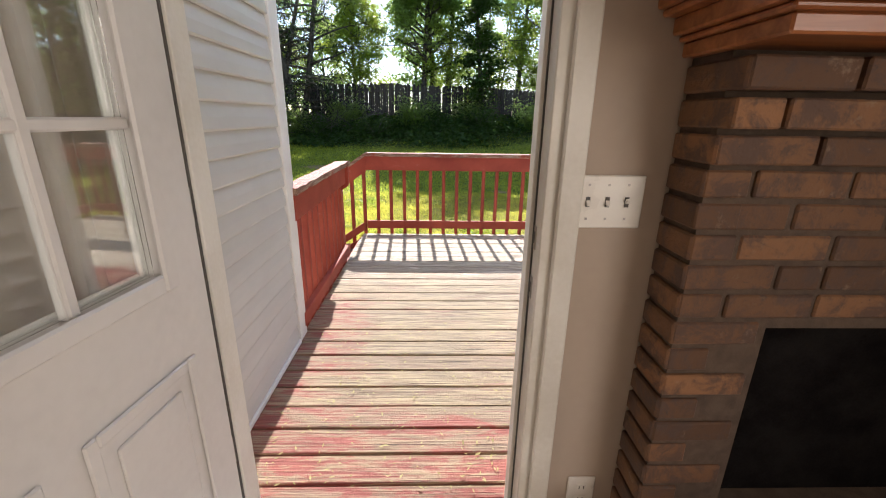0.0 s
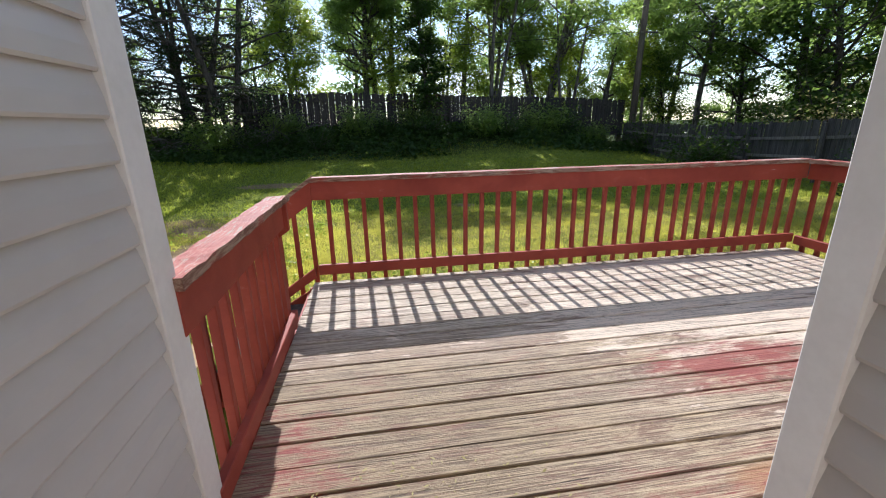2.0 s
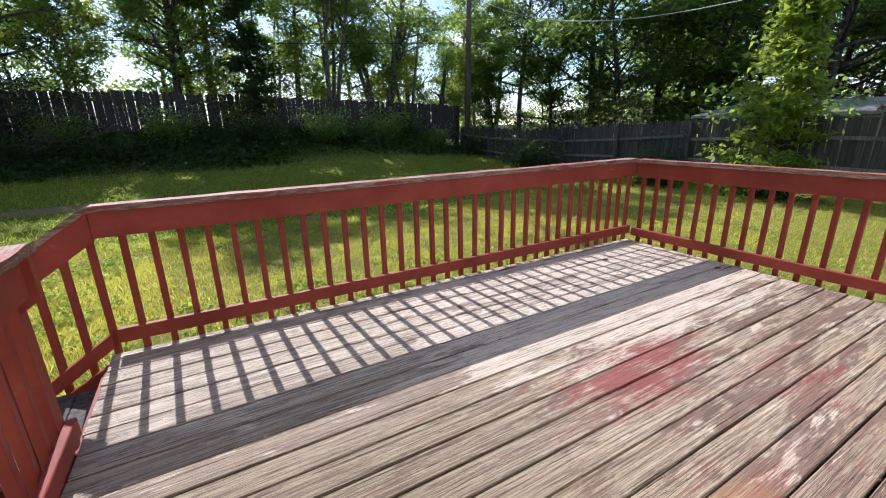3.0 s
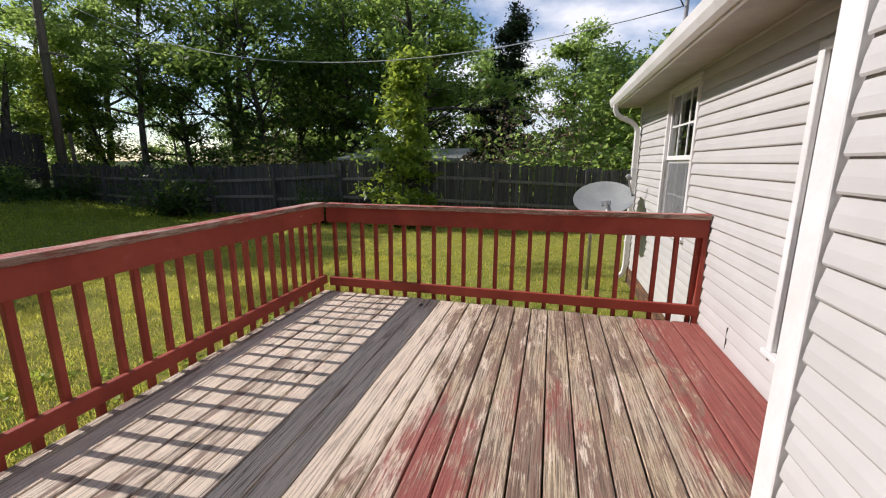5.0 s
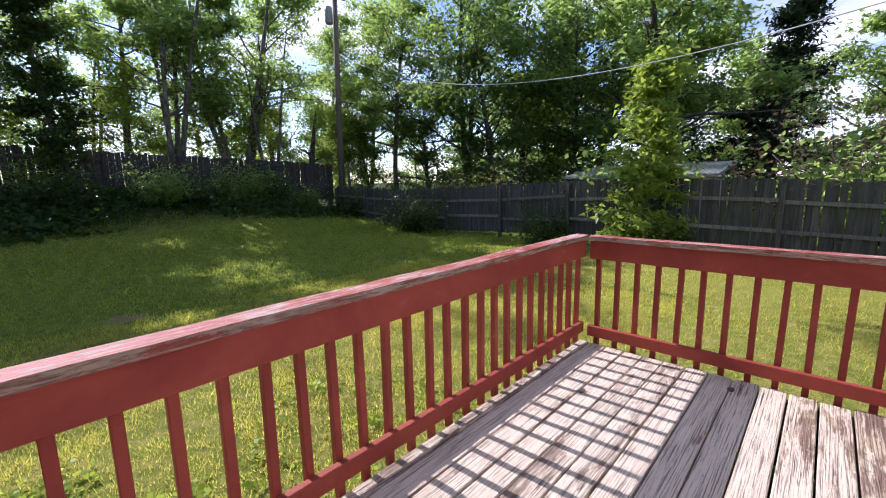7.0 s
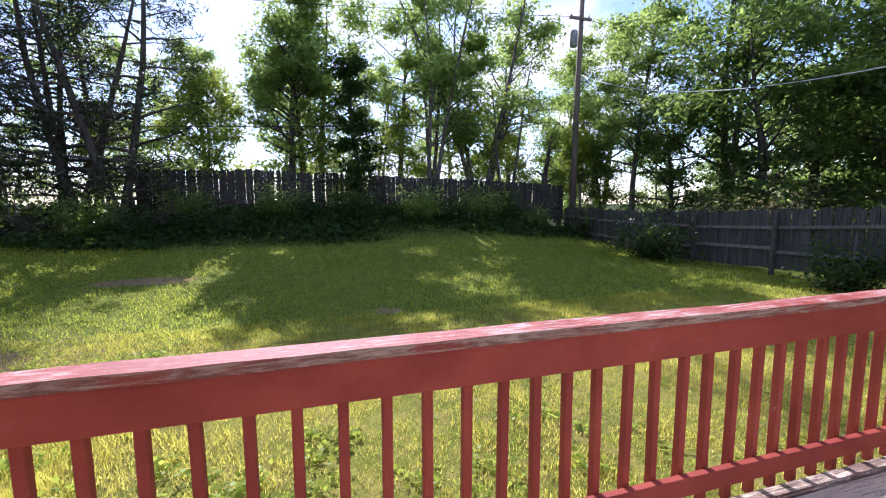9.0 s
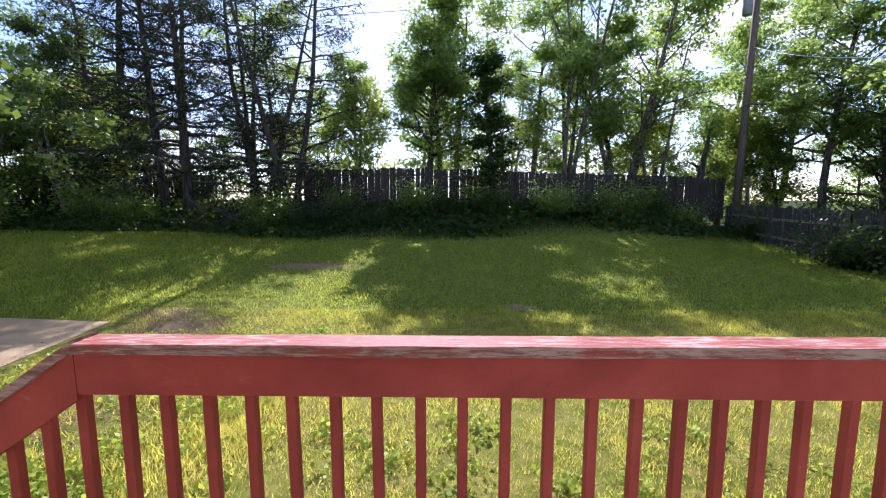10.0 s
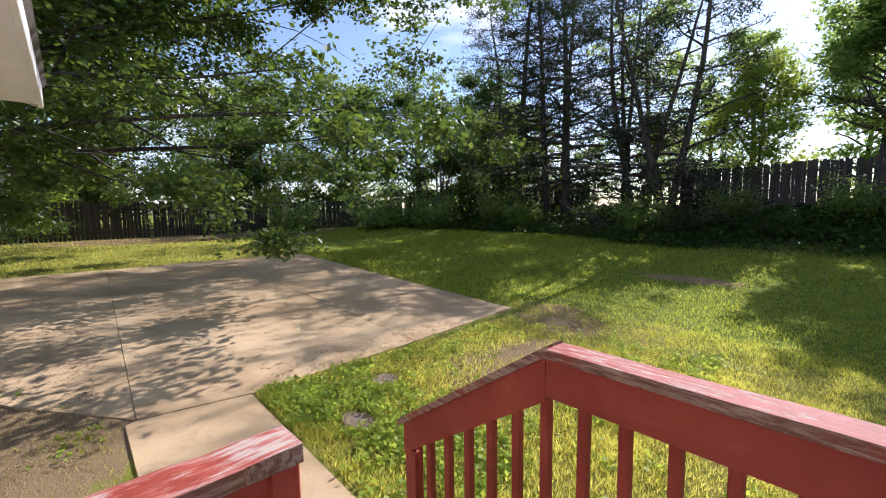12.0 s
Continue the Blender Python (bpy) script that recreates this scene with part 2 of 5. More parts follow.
def leaf(name, dark, light, through, share=0.45, gloss=0.3):
    n = Nodes(name, 0.42)
    i = n.island()
    big = n.noise(n.world(), 0.8, 3)
    c = n.mix(n.math("ADD", n.math("MULTIPLY", i, 0.7), n.math("MULTIPLY", big, 0.3)), dark, light)
    n.colour(c)
    n.b.inputs["Specular IOR Level"].default_value = gloss
    tr = n.t.nodes.new("ShaderNodeBsdfTranslucent")
    n.put(tr.inputs[0], n.mix(i, through, tuple(k * 0.6 for k in through)))
    mx = n.t.nodes.new("ShaderNodeMixShader")
    mx.inputs[0].default_value = share
    n.put(mx.inputs[1], n.b.outputs[0]), n.put(mx.inputs[2], tr.outputs[0])
    n.put(n.t.nodes["Material Output"].inputs[0], mx.outputs[0])
    return n.m


def lawn_soil():
    n = Nodes("lawn_ground", 0.95)
    n.b.inputs["Specular IOR Level"].default_value = 0.05
    w = n.world()
    a, b, c2 = n.noise(w, 0.35, 5, 0.6), n.noise(w, 6, 6, 0.7), n.noise(w, 60, 4, 0.7)
    c = n.mix(n.span(a, 0.35, 0.65), (0.150, 0.185, 0.026), (0.270, 0.280, 0.048))
    c = n.mix(n.span(b, 0.40, 0.70, 0.0, 0.75), c, (0.400, 0.330, 0.105))
    # far lawn: greener grass, its colour also darkened for the tree shade
    lush_shaded = n.mix(n.span(b, 0.35, 0.65), (0.100, 0.145, 0.022), (0.215, 0.240, 0.042))
    c = n.mix(n.span(n.math("ADD", n.axis(w, 1), n.math("MULTIPLY", a, 3.0)), 7.6, 9.6), c, lush_shaded)
    c = n.mix(n.span(c2, 0.5, 0.75, 0.0, 0.5), c, (0.050, 0.075, 0.014))
    bare = n.math("MAXIMUM", n.span(n.near(w, (-2.4, 11.8, -0.4), (1.9, 0.55, 3)), 0.0, 0.8), n.span(n.near(w, (-3.4, 7.6, -0.5), (1.2, 0.9, 3)), 0.0, 1.0))
    bare = n.math("MAXIMUM", bare, n.math("MULTIPLY", n.span(n.near(w, (2.6, 8.2, -0.5), (0.7, 0.5, 3)), 0.0, 1.0), 0.7))
    bare = n.math("MAXIMUM", bare, n.span(n.near(w, (-2.8, 6.9, -0.5), (1.3, 1.0, 3)), 0.0, 0.7))
    bare = n.math("MAXIMUM", bare, n.span(n.near(w, (-4.5, -0.1, -0.5), (3.3, 2.4, 3)), 0.0, 0.5))
    bare = n.math("MAXIMUM", bare, n.span(n.near(w, (-22.1, 6.5, 0.2), (2.4, 9.0, 3)), 0.0, 0.5))
    bare = n.math("MAXIMUM", bare, n.math("MULTIPLY", n.span(n.near(w, (-2.3, 5.0, -0.5), (1.1, 2.6, 3)), 0.0, 0.9), 0.8))
    f = n.span(n.math("ADD", n.math("MULTIPLY", bare, 0.75), n.math("MULTIPLY", b, 0.6)), 0.58, 0.78)
    c = n.mix(n.math("MULTIPLY", f, 0.9), c, n.mix(c2, (0.17, 0.11, 0.06), (0.38, 0.27, 0.17)))
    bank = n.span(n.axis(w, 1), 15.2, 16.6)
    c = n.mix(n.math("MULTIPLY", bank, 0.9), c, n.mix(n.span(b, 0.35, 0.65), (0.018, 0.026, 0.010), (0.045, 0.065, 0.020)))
    n.colour(c)
    n.bump(n.math("ADD", b, c2), 0.8, 0.03)
    return n.m


def concrete():
    n = Nodes("worn_concrete", 0.85)
    n.b.inputs["Specular IOR Level"].default_value = 0.2
    w = n.world()
    a, b, c2 = n.noise(w, 0.55, 6, 0.62, 0.3), n.noise(w, 14, 6, 0.7), n.noise(w, 120, 3, 0.7)
    c = n.mix(n.span(a, 0.3, 0.7), (0.42, 0.292, 0.158), (0.575, 0.430, 0.255))
    stain = n.noise(w, 1.7, 8, 0.7, 0.8)
    c = n.mix(n.span(stain, 0.50, 0.68, 0.0, 0.45), c, (0.27, 0.175, 0.10))
    c = n.mix(n.span(stain, 0.42, 0.30, 0.0, 0.35), c, (0.50, 0.42, 0.32))
    c = n.mix(n.span(b, 0.55, 0.75, 0.0, 0.35), c, (0.21, 0.15, 0.105))
    c = n.mix(n.span(c2, 0.5, 0.7, 0.0, 0.35), c, (0.18, 0.14, 0.11))
    n.colour(c)
    n.bump(n.math("ADD", b, c2), 0.35, 0.006)
    return n.m


def stained_wood():
    n = Nodes("orange_stained_wood", 0.35)
    w = n.world()
    g = n.noise(n.scaled(w, (1.5, 30, 30)), 1.0, 6, 0.6, 0.5)
    n.colour(n.mix(n.span(g, 0.3, 0.7), (0.20, 0.065, 0.022), (0.38, 0.14, 0.05)))
    n.bump(g, 0.15, 0.003)
    return n.m


def glass(name="window_glass", index=1.45):
    n = Nodes(name, 0.02)
    n.colour((0.9, 0.93, 0.92))
    n.b.inputs["Transmission Weight"].default_value = 1.0
    n.b.inputs["IOR"].default_value = index
    return n.m


def shingle():
    n = Nodes("asphalt_shingle", 0.9)
    w = n.world()
    a, b = n.noise(n.scaled(w, (6, 14, 14)), 1.0, 2), n.noise(w, 90, 4, 0.7)
    n.colour(n.mix(n.span(n.math("ADD", n.math("MULTIPLY", a, 0.6), n.math("MULTIPLY", b, 0.4)), 0.3, 0.7), (0.06, 0.05, 0.045), (0.15, 0.13, 0.115)))
    n.bump(b, 0.6, 0.006)
    return n.m


DECK, RED, REDCAP, REDCAP_Y = deck_wood(), red_paint("red_rail_paint", 0.15), red_paint("worn_red_cap_paint", 1.0, (7, 60, 60)), red_paint("worn_red_cap_paint_side", 1.0, (60, 7, 60))
SIDING = vinyl()
WHITE = painted("white_trim_paint", (0.66, 0.645, 0.62), (0.78, 0.77, 0.75), 0.4, 2.0)
CREAM = painted("aged_white_paint", (0.60, 0.56, 0.49), (0.72, 0.69, 0.63), 0.45, 3.0)
DOORW = painted("white_door_paint", (0.58, 0.56, 0.54), (0.68, 0.66, 0.64), 0.38, 1.5)
BEIGE = painted("beige_wall_paint", (0.39, 0.31, 0.245), (0.43, 0.35, 0.28), 0.7, 1.2, 0.12)
CEIL = painted("ceiling_paint", (0.70, 0.68, 0.64), (0.76, 0.74, 0.70), 0.8, 1.5, 0.2)
CARPET = painted("tan_carpet", (0.40, 0.33, 0.26), (0.50, 0.42, 0.34), 0.95, 30.0, 0.8)
PLATE = painted("ivory_plastic", (0.74, 0.70, 0.64), (0.79, 0.76, 0.70), 0.3, 8.0, 0.02)
SLOT = painted("dark_slot", (0.05, 0.045, 0.04), (0.09, 0.08, 0.07), 0.5, 30.0)
METAL = painted("dull_steel", (0.34, 0.32, 0.30), (0.46, 0.44, 0.41), 0.4, 20.0, 0.05)
METAL.node_tree.nodes["Principled BSDF"].inputs["Metallic"].default_value = 0.85
EAVE = painted("brown_grey_soffit_paint", (0.30, 0.265, 0.225), (0.42, 0.38, 0.33), 0.6, 4.0, 0.1)
GREY = painted("grey_dish_paint", (0.21, 0.22, 0.21), (0.28, 0.29, 0.275), 0.4, 5.0)
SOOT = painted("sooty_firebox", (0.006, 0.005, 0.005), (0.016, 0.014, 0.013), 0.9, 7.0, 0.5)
MORTAR = painted("grey_brown_mortar", (0.075, 0.048, 0.033), (0.125, 0.086, 0.060), 0.95, 30.0, 0.6)
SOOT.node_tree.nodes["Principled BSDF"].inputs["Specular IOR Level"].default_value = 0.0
BRICK, MANTEL, GLASS, SHINGLE = brick_clay(), stained_wood(), glass(), shingle()
# near-black paint that stands in for the dimness of rooms behind glass
ROOM_DARK = painted("painted_room_dark", (0.05, 0.055, 0.06), (0.10, 0.105, 0.11), 0.8, 1.3)
COATED = glass("coated_double_glazing", 1.85)
MESH = painted("insect_mesh", (0.20, 0.205, 0.21), (0.26, 0.265, 0.27), 0.6, 12.0)
MESH.node_tree.nodes["Principled BSDF"].inputs["Alpha"].default_value = 0.42
FENCE = old_fence_wood("silvered_fence_wood", (0.045, 0.041, 0.037), (0.140, 0.130, 0.120))
# lighter copy of the fence wood, for the light the rails catch
LIT_RAIL = old_fence_wood("lit_rail_wood", (0.13, 0.118, 0.104), (0.32, 0.295, 0.26))
FENCE_DARK = old_fence_wood("dark_fence_wood", (0.036, 0.030, 0.025), (0.095, 0.078, 0.064))
POLE = old_fence_wood("pole_wood", (0.13, 0.095, 0.07), (0.30, 0.235, 0.18))
BARK = bark("grey_brown_bark", (0.035, 0.028, 0.022), (0.125, 0.105, 0.085))
BARK_PALE = bark("pale_bark", (0.06, 0.05, 0.04), (0.21, 0.185, 0.155))
GREEN = leaf("leaf_green", (0.034, 0.074, 0.020), (0.105, 0.170, 0.045), (0.54, 0.72, 0.17), 0.60)
BEECH = leaf("leaf_glossy_green", (0.016, 0.044, 0.010), (0.090, 0.150, 0.030), (0.26, 0.38, 0.05), 0.36, gloss=0.5)
# darker copy of the green leaf, with shade put into its colour
MID = leaf("leaf_shaded_green", (0.024, 0.058, 0.015), (0.070, 0.125, 0.030), (0.28, 0.42, 0.08), 0.48, gloss=0.2)
DEEP = leaf("leaf_deep_green", (0.016, 0.042, 0.012), (0.045, 0.090, 0.022), (0.14, 0.22, 0.035), 0.4, gloss=0.15)
LIME = leaf("leaf_yellow_green", (0.085, 0.15, 0.018), (0.17, 0.26, 0.035), (0.56, 0.68, 0.09), 0.5)
NEEDLE = leaf("conifer_needles", (0.018, 0.034, 0.016), (0.048, 0.075, 0.030), (0.08, 0.12, 0.035), 0.2, gloss=0.12)
DRY = leaf("dry_brown_leaf", (0.12, 0.08, 0.05), (0.24, 0.17, 0.11), (0.22, 0.15, 0.08), 0.3, gloss=0.1)
GRASS = leaf("grass_blade", (0.27, 0.280, 0.045), (0.54, 0.475, 0.110), (0.96, 0.90, 0.17), 0.62, gloss=0.06)
# far-lawn blades: greener, with tree shade put into the colour too
LUSH_SHADED = leaf("lush_shaded_blade", (0.125, 0.175, 0.022), (0.28, 0.31, 0.05), (0.68, 0.76, 0.10), 0.58, gloss=0.05)
STRAW = leaf("straw_blade", (0.34, 0.30, 0.12), (0.50, 0.44, 0.22), (0.50, 0.44, 0.16), 0.4, gloss=0.06)
STONE = painted("weathered_stone", (0.15, 0.11, 0.075), (0.25, 0.19, 0.135), 0.9, 14.0, 0.6)
LAWN, CONCRETE = lawn_soil(), concrete()


# ---- builders ----
def wmat(ob):
    return ob.matrix_basis if ob.parent is None else wmat(ob.parent) @ ob.matrix_parent_inverse @ ob.matrix_basis


def thing(name, at, label, category, group="", kind=""):
    ob = new(name)
    ob.location = at
    ob.empty_display_size = 0.1
    ob.matrix_basis = Matrix.Translation(at)
    return tagged(ob, label, category, group, kind)


def mesh_of(name, bm, material):
    me = bpy.data.meshes.new(name)
    bm.to_mesh(me)
    bm.free()
    me.materials.append(material)
    return me


def piece(name, me, m, parent, label=""):
    """An object on a mesh that others may share, at the world pose m, under parent."""
    ob = new(name, me)
    if parent is not None:
        ob.parent = parent
        ob.matrix_parent_inverse = wmat(parent).inverted()
    ob.matrix_basis = m
    return tagged(ob, label)


def part(name, bm, material, parent, label=""):
    return piece(name, mesh_of(name, bm, material), Matrix.Identity(4), parent, label)


def solid(name, bm, material, label="", category="", group="", kind=""):
    return tagged(new(name, mesh_of(name, bm, material)), label, category, group, kind)


def box(x0, y0, z0, x1, y1, z1, bevel=0.0, bm=None):
    one = bmesh.new()
    bmesh.ops.create_cube(one, size=1, matrix=Matrix.Translation(((x0 + x1) / 2, (y0 + y1) / 2, (z0 + z1) / 2)) @ Matrix.Diagonal((x1 - x0, y1 - y0, z1 - z0, 1)))
    if bevel:
        bmesh.ops.bevel(one, geom=one.edges[:], offset=bevel, segments=1, affect="EDGES")
    if bm is None:
        return one
    me = bpy.data.meshes.new("join")
    one.to_mesh(me)
    one.free()
    bm.from_mesh(me)
    bpy.data.meshes.remove(me)
    return bm


def prism(profile, a, b, bm=None):
    """A solid with the outline profile, a list of 3D points round the end at a, swept to b."""
    bm = bm or bmesh.new()
    d = Vector(b) - Vector(a)
    p = [bm.verts.new(v) for v in profile]
    q = [bm.verts.new(Vector(v) + d) for v in profile]
    n = len(p)
    bm.faces.new(p[::-1]), bm.faces.new(q)
    for i in range(n):
        bm.faces.new((p[i], p[(i + 1) % n], q[(i + 1) % n], q[i]))
    bmesh.ops.recalc_face_normals(bm, faces=bm.faces[:])
    return bm


def tube(paths, sides=6):
    """Tapered round tubes along paths of (points, radii), as vertex and face lists."""
    verts, faces = [], []
    for pts, rad in paths:
        base = len(verts)
        pts = np.asarray(pts, float)
        for i, p in enumerate(pts):
            d = pts[min(i + 1, len(pts) - 1)] - pts[max(i - 1, 0)]
            d = d / (np.linalg.norm(d) + 1e-9)
            u = np.cross(d, (0.31, 0.95, 0.05) if abs(d[2]) > 0.8 else (0, 0, 1))
            u = u / (np.linalg.norm(u) + 1e-9)
            v = np.cross(d, u)
            for k in range(sides):
                a = 2 * math.pi * k / sides
                verts.append(tuple(p + rad[i] * (math.cos(a) * u + math.sin(a) * v)))
        for i in range(len(pts) - 1):
            for k in range(sides):
                a, b = base + i * sides + k, base + i * sides + (k + 1) % sides
                faces.append((a, b, b + sides, a + sides))
        faces.append(tuple(range(base, base + sides))[::-1])
        faces.append(tuple(base + (len(pts) - 1) * sides + k for k in range(sides)))
    return verts, faces


def tube_mesh(name, paths, material, sides=6, smooth=True):
    me = bpy.data.meshes.new(name)
    v, f = tube(paths, sides)
    me.from_pydata(v, [], f)
    me.materials.append(material)
    if smooth:
        me.shade_smooth()
    return me


def polys(name, verts, size, material, smooth=False):
    """A mesh of many separate polygons of the same size from an array of corners."""
    verts = np.ascontiguousarray(verts, dtype=np.float32).reshape(-1, 3)
    n = len(verts) // size
    me = bpy.data.meshes.new(name)
    me.vertices.add(n * size), me.loops.add(n * size), me.polygons.add(n)
    me.vertices.foreach_set("co", verts.ravel())
    me.loops.foreach_set("vertex_index", np.arange(n * size, dtype=np.int32))
    me.polygons.foreach_set("loop_start", np.arange(0, n * size, size, dtype=np.int32))
    me.update(calc_edges=True)
    me.materials.append(material)
    return me


def smooth_step(a, b, v):
    k = np.clip((v - a) / (b - a), 0, 1)
    return k * k * (3 - 2 * k)


def ground_z(x, y):
    """The height of the lawn: it rises gently to the side and to a bank along the far fence."""
    x, y = np.asarray(x, float), np.asarray(y, float)
    z = -0.53 + 0.034 * np.clip(-4.0 - x, 0, 26) + 0.085 * np.clip(y - 10.0, 0, 6) * smooth_step(-30, -6, x) * (1 - 0.6 * smooth_step(8, 13, x))
    z = z + smooth_step(15.6, 19.4, y - 0.17 * np.clip(-x, -8, 8)) * (1.0 - 0.75 * smooth_step(4, 13, x)) * smooth_step(-34, -8, x)
    return z


# ---- ground ----
def build_ground():
    xs = np.concatenate((np.linspace(-900, -60, 8), np.linspace(-45, 45, 151), np.linspace(60, 900, 8)))
    ys = np.concatenate((np.linspace(-900, -40, 8), np.linspace(-25, 45, 117), np.linspace(60, 900, 8)))
    X, Y = np.meshgrid(xs, ys)
    rng = np.random.default_rng(3)
    Z = ground_z(X, Y) + rng.normal(0, 0.008, X.shape)
    v = np.stack((X, Y, Z), -1).reshape(-1, 3)
    w, h = len(xs), len(ys)
    f = [(j * w + i, j * w + i + 1, (j + 1) * w + i + 1, (j + 1) * w + i) for j in range(h - 1) for i in range(w - 1)]
    me = bpy.data.meshes.new("ground")
    me.from_pydata(v.tolist(), [], f)
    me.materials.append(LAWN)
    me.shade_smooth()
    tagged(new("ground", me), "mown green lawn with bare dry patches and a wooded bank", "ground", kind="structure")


build_ground()


def slab(name, outline, label, parent=None):
    """A concrete slab that follows the slope of the lawn, 3 cm proud of it."""
    bm = bmesh.new()
    top = [bm.verts.new((x, y, float(-0.51 + 0.034 * max(0, -4 - x)))) for x, y in outline]
    low = [bm.verts.new((v.co.x, v.co.y, v.co.z - 0.12)) for v in top]
    bm.faces.new(top), bm.faces.new(low[::-1])
    for i in range(len(top)):
        j = (i + 1) % len(top)
        bm.faces.new((low[i], low[j], top[j], top[i]))
    bmesh.ops.recalc_face_normals(bm, faces=bm.faces[:])
    return part(name, bm, CONCRETE, parent, label)


pad = tagged(new("pavement"), "sun-bleached concrete parking pad with dark joints", "pavement", kind="structure")
slab("concrete_slab", [(-3.96, 7.15), (-13.6, 7.15), (-13.6, 4.657), (-3.70, 4.657)], "", pad)
slab("concrete_slab", [(-3.69, 4.645), (-13.6, 4.645), (-13.6, 1.72), (-3.72, 1.41), (-3.56, 2.38)], "", pad)
slab("concrete_slab", [(-3.735, 1.402), (-13.6, 1.712), (-13.9, -12.0), (-9.6, -12.0), (-8.9, -4.5), (-7.3, -1.6), (-5.6, 0.0), (-4.7, 0.62)], "", pad)
slab("concrete_slab", [(-0.9, 2.36), (-3.54, 2.36), (-3.70, 1.41), (-3.66, 1.32), (-0.9, 1.32)], "pinkish aggregate concrete walk", pad)
rng0 = np.random.default_rng(5)
for sx, sy in ((-2.32, 2.9), (-2.9, 3.6)):
    bm = bmesh.new()
    ring = [(sx + 0.14 * math.cos(a) * (1 + 0.4 * rng0.random()), sy + 0.12 * math.sin(a) * (1 + 0.4 * rng0.random())) for a in np.linspace(0, 2 * math.pi, 14)[:-1]]
    prism([(x, y, -0.58) for x, y in ring], (0, 0, -0.58), (0, 0, -0.515), bm)
    solid("stepping_stone", bm, STONE, "flat weathered stone sunk in the weedy grass", "stone", "stones by the walk")

# ---- deck ----
deck = tagged(new("floor_deck"), "weathered wooden deck with flaking red stain", "deck", kind="structure")
bm = bmesh.new()
for jy in np.arange(-1.0, 2.3, 0.55):
    box(0.06, jy - 0.02, -0.20, 4.70, jy + 0.02, -0.045, bm=bm)
for fx, fy in ((0.1, 0.1), (0.1, 2.2), (2.4, 2.2), (4.6, 2.2), (4.6, 0.2), (2.4, 0.2)):
    box(fx - 0.045, fy - 0.045, -0.9, fx + 0.045, fy + 0.045, -0.2, bm=bm)
part("joists", bm, FENCE_DARK, deck, "dark timber joists and posts")
# rims deepened, out of view, to keep light from under the boards
part("rim_board", box(0.0, 2.285, -0.50, 4.72, 2.325, -0.045, 0.004), FENCE, deck, "grey timber rim board deepened into a light-blocking skirt")
part("rim_board", box(-0.03, -0.0, -0.30, 0.008, 2.325, -0.045, 0.004), RED, deck)
part("rim_board", box(4.70, -1.12, -0.50, 4.74, 2.325, -0.045, 0.004), FENCE, deck)
edges = [-1.135] + [-1.07 + 0.1438 * k for k in range(24)] + [2.325]
rngb = np.random.default_rng(11)


def board(x0, x1, y0, y1):
    h = 0.004 * rngb.random()
    g = 0.0036 + 0.0026 * rngb.random()
    bm = box(x0, y0 + g, -0.04 + h - 0.004, x1, y1 - g, h - 0.004, 0.004)
    cx, cy = (x0 + x1) / 2, (y0 + y1) / 2
    bmesh.ops.translate(bm, verts=bm.verts[:], vec=(-cx, -cy, 0))
    m = pose(cx, cy, 0, rngb.normal(0, 0.5), rngb.normal(0, 0.03), rngb.normal(0, 0.03))
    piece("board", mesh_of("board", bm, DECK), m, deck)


for a, b in zip(edges, edges[1:]):
    if b < -0.60:
        board(0.012, 1.345, a, b), board(2.55, 4.735 + 0.01 * rngb.random(), a, b)
    else:
        board(0.0 + 0.012 * rngb.random(), 4.735 + 0.015 * rngb.random(), a, b)
for hx, hy in ((4.553, 1.219), (3.923, 1.93)):
    bm = bmesh.new()
    bmesh.ops.create_cone(bm, cap_ends=True, segments=12, radius1=0.022, radius2=0.024, depth=0.004, matrix=Matrix.Translation((hx, hy, 0.0022)) @ Matrix.Diagonal((1.25, 0.9, 1, 1)))
    part("knot_hole", bm, SLOT, deck, "dark knot hole in the board")


# ---- railings ----
def baluster_mesh(h):
    bm = box(-0.018, -0.018, 0, 0.018, 0.018, h, 0.003)
    return mesh_of("baluster", bm, RED)


BAL = baluster_mesh(0.90)


